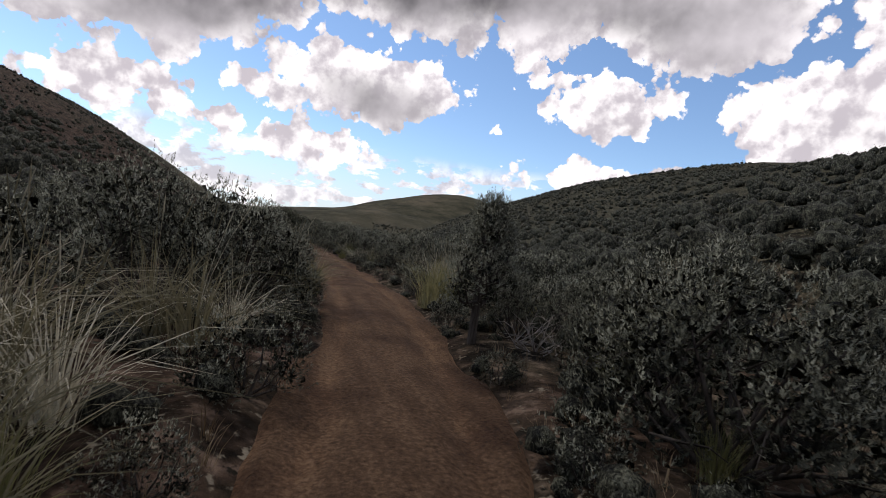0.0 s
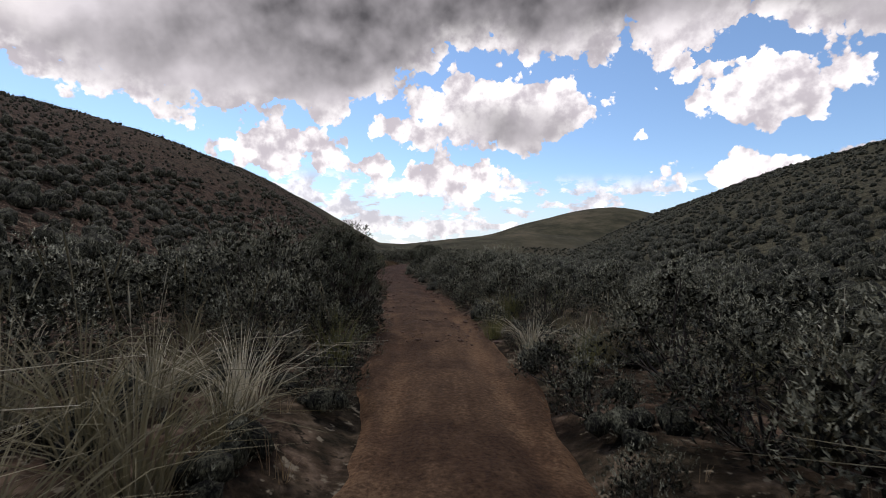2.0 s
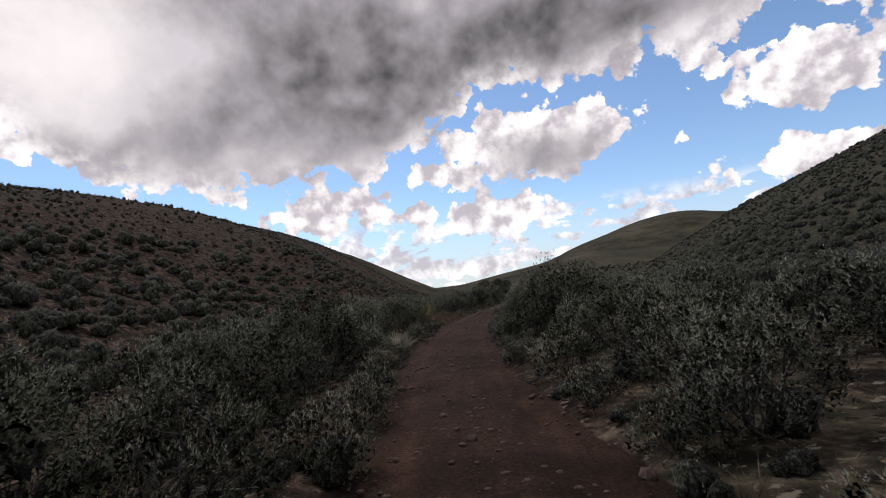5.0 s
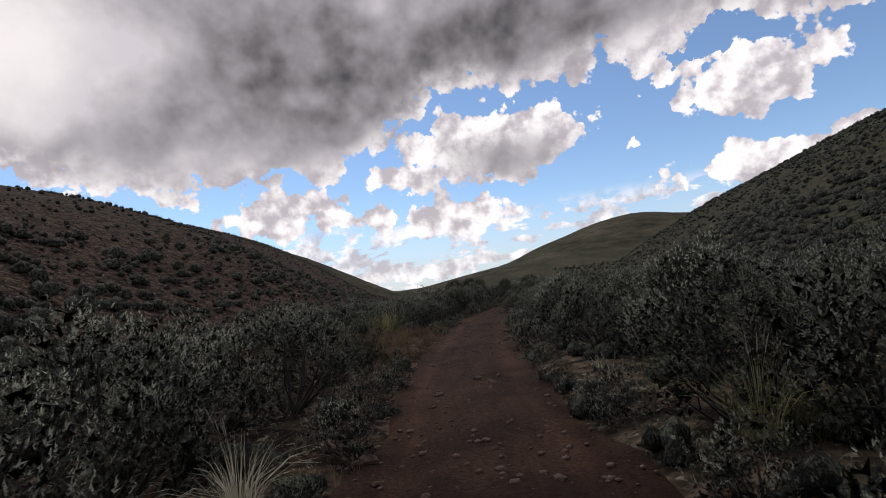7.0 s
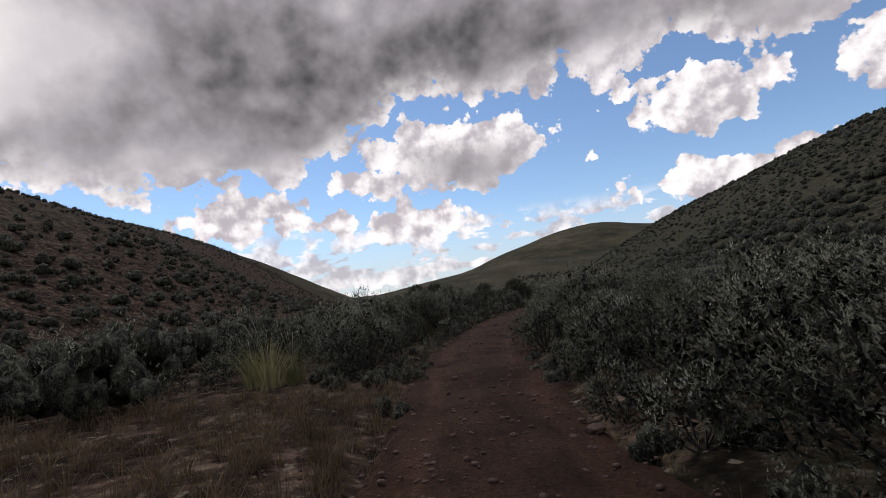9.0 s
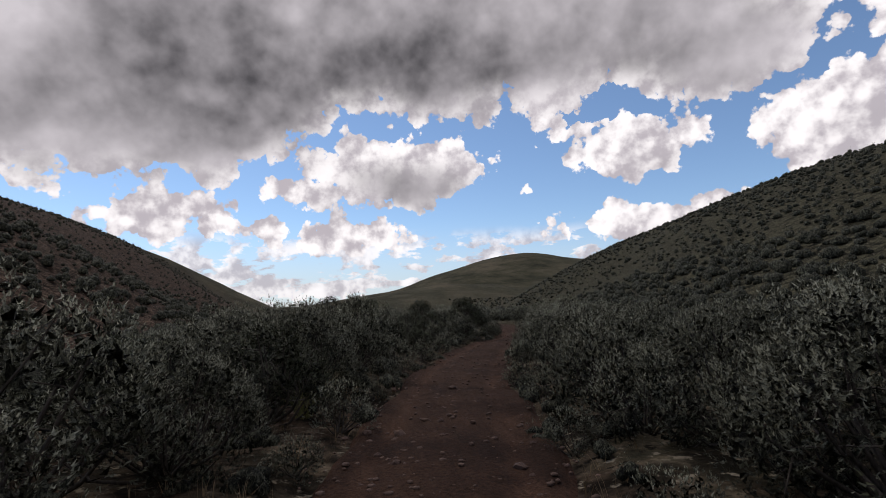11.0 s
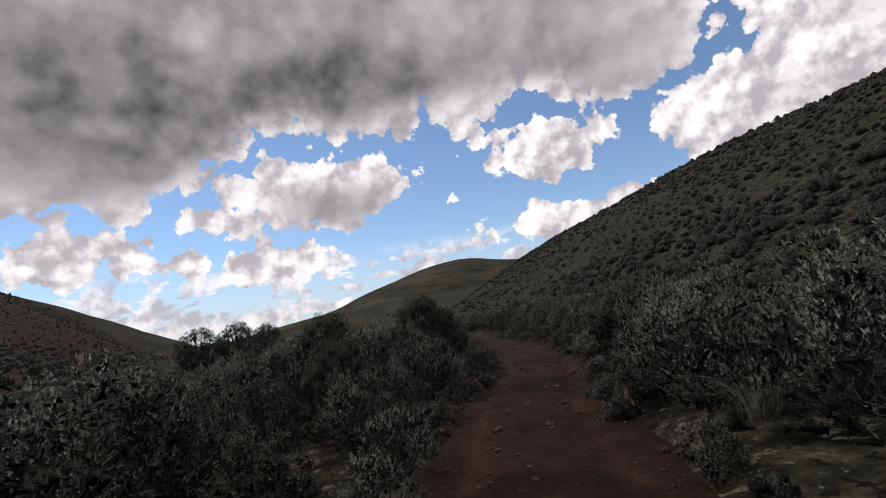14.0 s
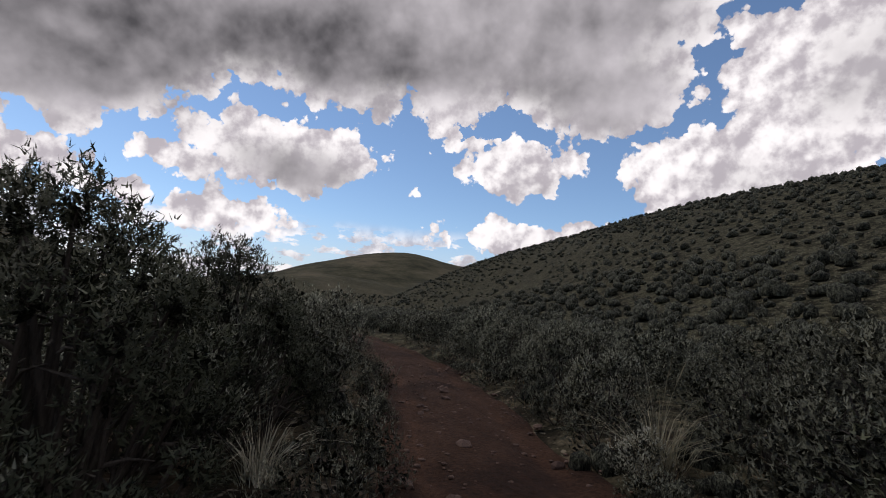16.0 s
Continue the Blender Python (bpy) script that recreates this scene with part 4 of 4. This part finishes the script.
for x, y, s in ((-0.1, 12.3, 0.9), (-0.7, 12.8, 1.1), (-1.1, 13.8, 1.1), (-0.6, 14.6, 1.0), (-1.6, 14.6, 1.2), (-0.5, 16.4, 0.9), (0.3, 15.6, 0.7), (-1.2, 17.2, 1.0), (0.3, 17.7, 0.75), (-0.9, 19.2, 1.0), (0.25, 20.4, 0.7), (-1.5, 20.6, 1.0), (-2.2, 13.6, 1.2), (-0.8, 21.4, 0.9), (4.9, 14.4, 0.8), (4.7, 16.6, 0.8), (5.9, 15.2, 1.0), (-0.8, 6.0, 1.2), (-1.3, 6.3, 1.3), (-0.5, 6.7, 0.9), (-1.8, 4.5, 1.3), (-2.3, 5.2, 1.2), (5.3, 15.3, 1.3), (5.7, 16.6, 1.2), (4.3, 24.2, 0.9), (4.6, 26.0, 0.8), (-1.5, 3.0, 1.1), (-1.3, 3.9, 1.0), (-2.2, 3.6, 1.2), (-1.9, 2.4, 1.2), (-1.2, 2.3, 0.9), (-2.4, 4.8, 1.2), (-2.9, 3.4, 1.2), (0.3, 9.8, 0.95), (0.1, 10.6, 1.1), 
                (0.5, 11.9, 1.05), (0.1, 12.9, 1.1), (-0.5, 11.6, 1.2), (0.3, 14.4, 1.0), (-0.3, 15.6, 1.1), (0.2, 16.8, 1.0), (-0.4, 17.6, 1.1), (0.0, 18.6, 1.0), (-0.9, 17.0, 1.2),
                (0.1, 19.6, 1.0), (-0.6, 20.2, 1.1), (-1.2, 18.8, 1.2), (-1.5, 16.2, 1.2), (0.0, 21.4, 0.9), (-0.9, 22.2, 1.0), (-1.9, 19.6, 1.2), 
                (5.0, 15.6, 1.1), (5.4, 17.4, 1.2), (4.6, 18.6, 1.0), (6.2, 19.4, 1.2), (5.2, 21.0, 1.0), (4.4, 13.6, 0.9),
                (-2.2, 15.4, 1.2), (-2.3, 17.6, 1.1), (-2.0, 18.6, 1.1), (-1.0, 15.6, 1.1), (-1.8, 12.6, 1.2), (-1.2, 11.0, 1.2), (-0.6, 24.4, 0.9), (6.4, 97.4, 0.7), (10.2, 106.0, 0.9), (4.4, 27.5, 0.7)):
    put_tuft(straw[int(rng.integers(3))], x, y, s)
for x, y, s in ((3.35, 11.5, 1.2), (3.65, 12.2, 1.15), (3.85, 11.7, 1.1), (0.6, 11.2, 0.9), (-0.1, 13.8, 0.9), (-5.5, 77.5, 1.15), (-5.9, 77.8, 1.0), (-5.1, 77.9, 0.95), (0.4, 23.6, 0.9), (2.9, 27.0, 0.7), (1.0, 51.0, 0.8)):
    put_tuft(green[int(rng.integers(2))], x, y, s)
for x, y, s in ((-0.7, 12.1, 1.4), (-1.3, 12.7, 1.5), (-0.2, 13.1, 1.25), (-2.0, 13.3, 1.5), (-0.9, 14.3, 1.3), (-1.7, 14.9, 1.3), (-0.4, 15.6, 1.1), (-2.6, 8.6, 0.9), (5.1, 15.7, 1.15), (5.7, 16.4, 1.2)):
    put_tuft(rye, x, y, s)
made = 0
while made < 70:
    y = rng.uniform(0, 125)
    lat = rng.choice([-1, 1]) * rng.uniform(1.5, 4.5)
    if y > 30 and rng.uniform() < 0.5:
        continue
    kind = straw[int(rng.integers(3))] if rng.uniform() < 0.55 else green[int(rng.integers(2))]
    put_tuft(kind, float(road_x(y)) + lat, y, rng.uniform(0.4, 0.8))
    made += 1

# dry golden meadow beside the track, and thin grass along both edges
r = np.random.default_rng(77)
blade = tuft_form(np.random.default_rng(78), 13, 0.38, 0.45, 0.8, 0.0065)
n = 1700
xs, ys = -7.3 + 5.2 * r.uniform(-1, 1, n), 71.0 + 5.5 * r.uniform(-1, 1, n)
keep = np.abs(xs - road_x(ys)) > 1.25
tagged(new("dry_grass", mesh_np("dry_grass", *scatter(blade, xs[keep], ys[keep], r.uniform(0.5, 1.2, keep.sum()), r), GOLD)), "patch of dry golden grass beside the track", "grass", kind="stuff")
blade = tuft_form(np.random.default_rng(79), 7, 0.28, 0.6, 0.8, 0.005)
n = 1300
ys = r.uniform(-4, 128, n)
xs = road_x(ys) + r.choice([-1, 1], n) * (1.25 + np.abs(r.normal(size=n)) * 0.9)
tagged(new("verge_grass", mesh_np("verge_grass", *scatter(blade, xs, ys, r.uniform(0.4, 1.2, n), r), GOLD)), "thin dry grass along the edges of the track", "grass", kind="stuff")

# ---------------------------------------------------------------- stones on the track, last


def stone_mesh(seed):
    bm = bmesh.new()
    bmesh.ops.create_icosphere(bm, subdivisions=1, radius=1.0)
    r = random.Random(seed)
    k = [r.uniform(0.7, 1.2), r.uniform(0.6, 1.0), r.uniform(0.4, 0.65)]
    for v in bm.verts:
        v.co = Vector([v.co[i] * k[i] * r.uniform(0.78, 1.15) for i in range(3)])
    me = bpy.data.meshes.new("stone")
    bm.to_mesh(me)
    bm.free()
    me.materials.append(STONE)
    return me


stones = [stone_mesh(i) for i in range(8)]


def bed_height(lat):
    return 0.02 - 0.075 * np.exp(-((np.abs(lat) - 0.74) / 0.24) ** 2) - 0.25 * np.maximum(0.0, np.abs(lat) - 1.2)


for i in range(300):
    y = rng.uniform(30, 112)
    lat = float(np.clip(rng.normal(rng.choice([-0.95, -0.2, 1.0]), 0.35), -1.5, 1.6))
    size = 0.04 + 0.08 * rng.uniform() ** 3
    ob = new("stone", stones[i % 8])
    ob.parent = road
    ob.matrix_basis = pose(float(road_x(y)) + lat * float(road_wide(y)), y, float(bed_height(lat)) + size * 0.1, rng.uniform(-20, 20), rng.uniform(-20, 20), rng.uniform(0, 360)) @ Matrix.Scale(size, 4)

# the smaller stones between them
bits = [np.array([v.co[:] for v in m.vertices]) for m in stones[:4]]
tris = np.array([p.vertices[:] for p in stones[0].polygons])
n = 7600
ys = r.uniform(26, 116, n)
lat = np.clip(r.choice([-0.95, -0.1, 0.95], n) + r.normal(size=n) * 0.38, -1.55, 1.6)
dense = waves(lat, ys, 0.35, 91) > r.uniform(-0.7, 0.4, n)
ys, lat = ys[dense], lat[dense]
n = len(ys)
turn, size = r.uniform(0, 6.28, n), 0.013 + 0.042 * r.uniform(size=n) ** 2.5
shape = np.stack(bits)[r.integers(0, 4, n)]
c, s = np.cos(turn)[:, None], np.sin(turn)[:, None]
pts = np.stack([shape[..., 0] * c - shape[..., 1] * s, shape[..., 0] * s + shape[..., 1] * c, shape[..., 2]], -1) * size[:, None, None]
pts += np.stack([road_x(ys) + lat * road_wide(ys), ys, bed_height(lat) + size * 0.1], -1)[:, None, :]
faces = (tris[None] + (np.arange(n) * shape.shape[1])[:, None, None]).reshape(-1, 3)
tagged(new("gravel", mesh_np("gravel", pts.reshape(-1, 3), faces, STONE)), "loose reddish-brown stones strewn over the track", "gravel", kind="stuff")
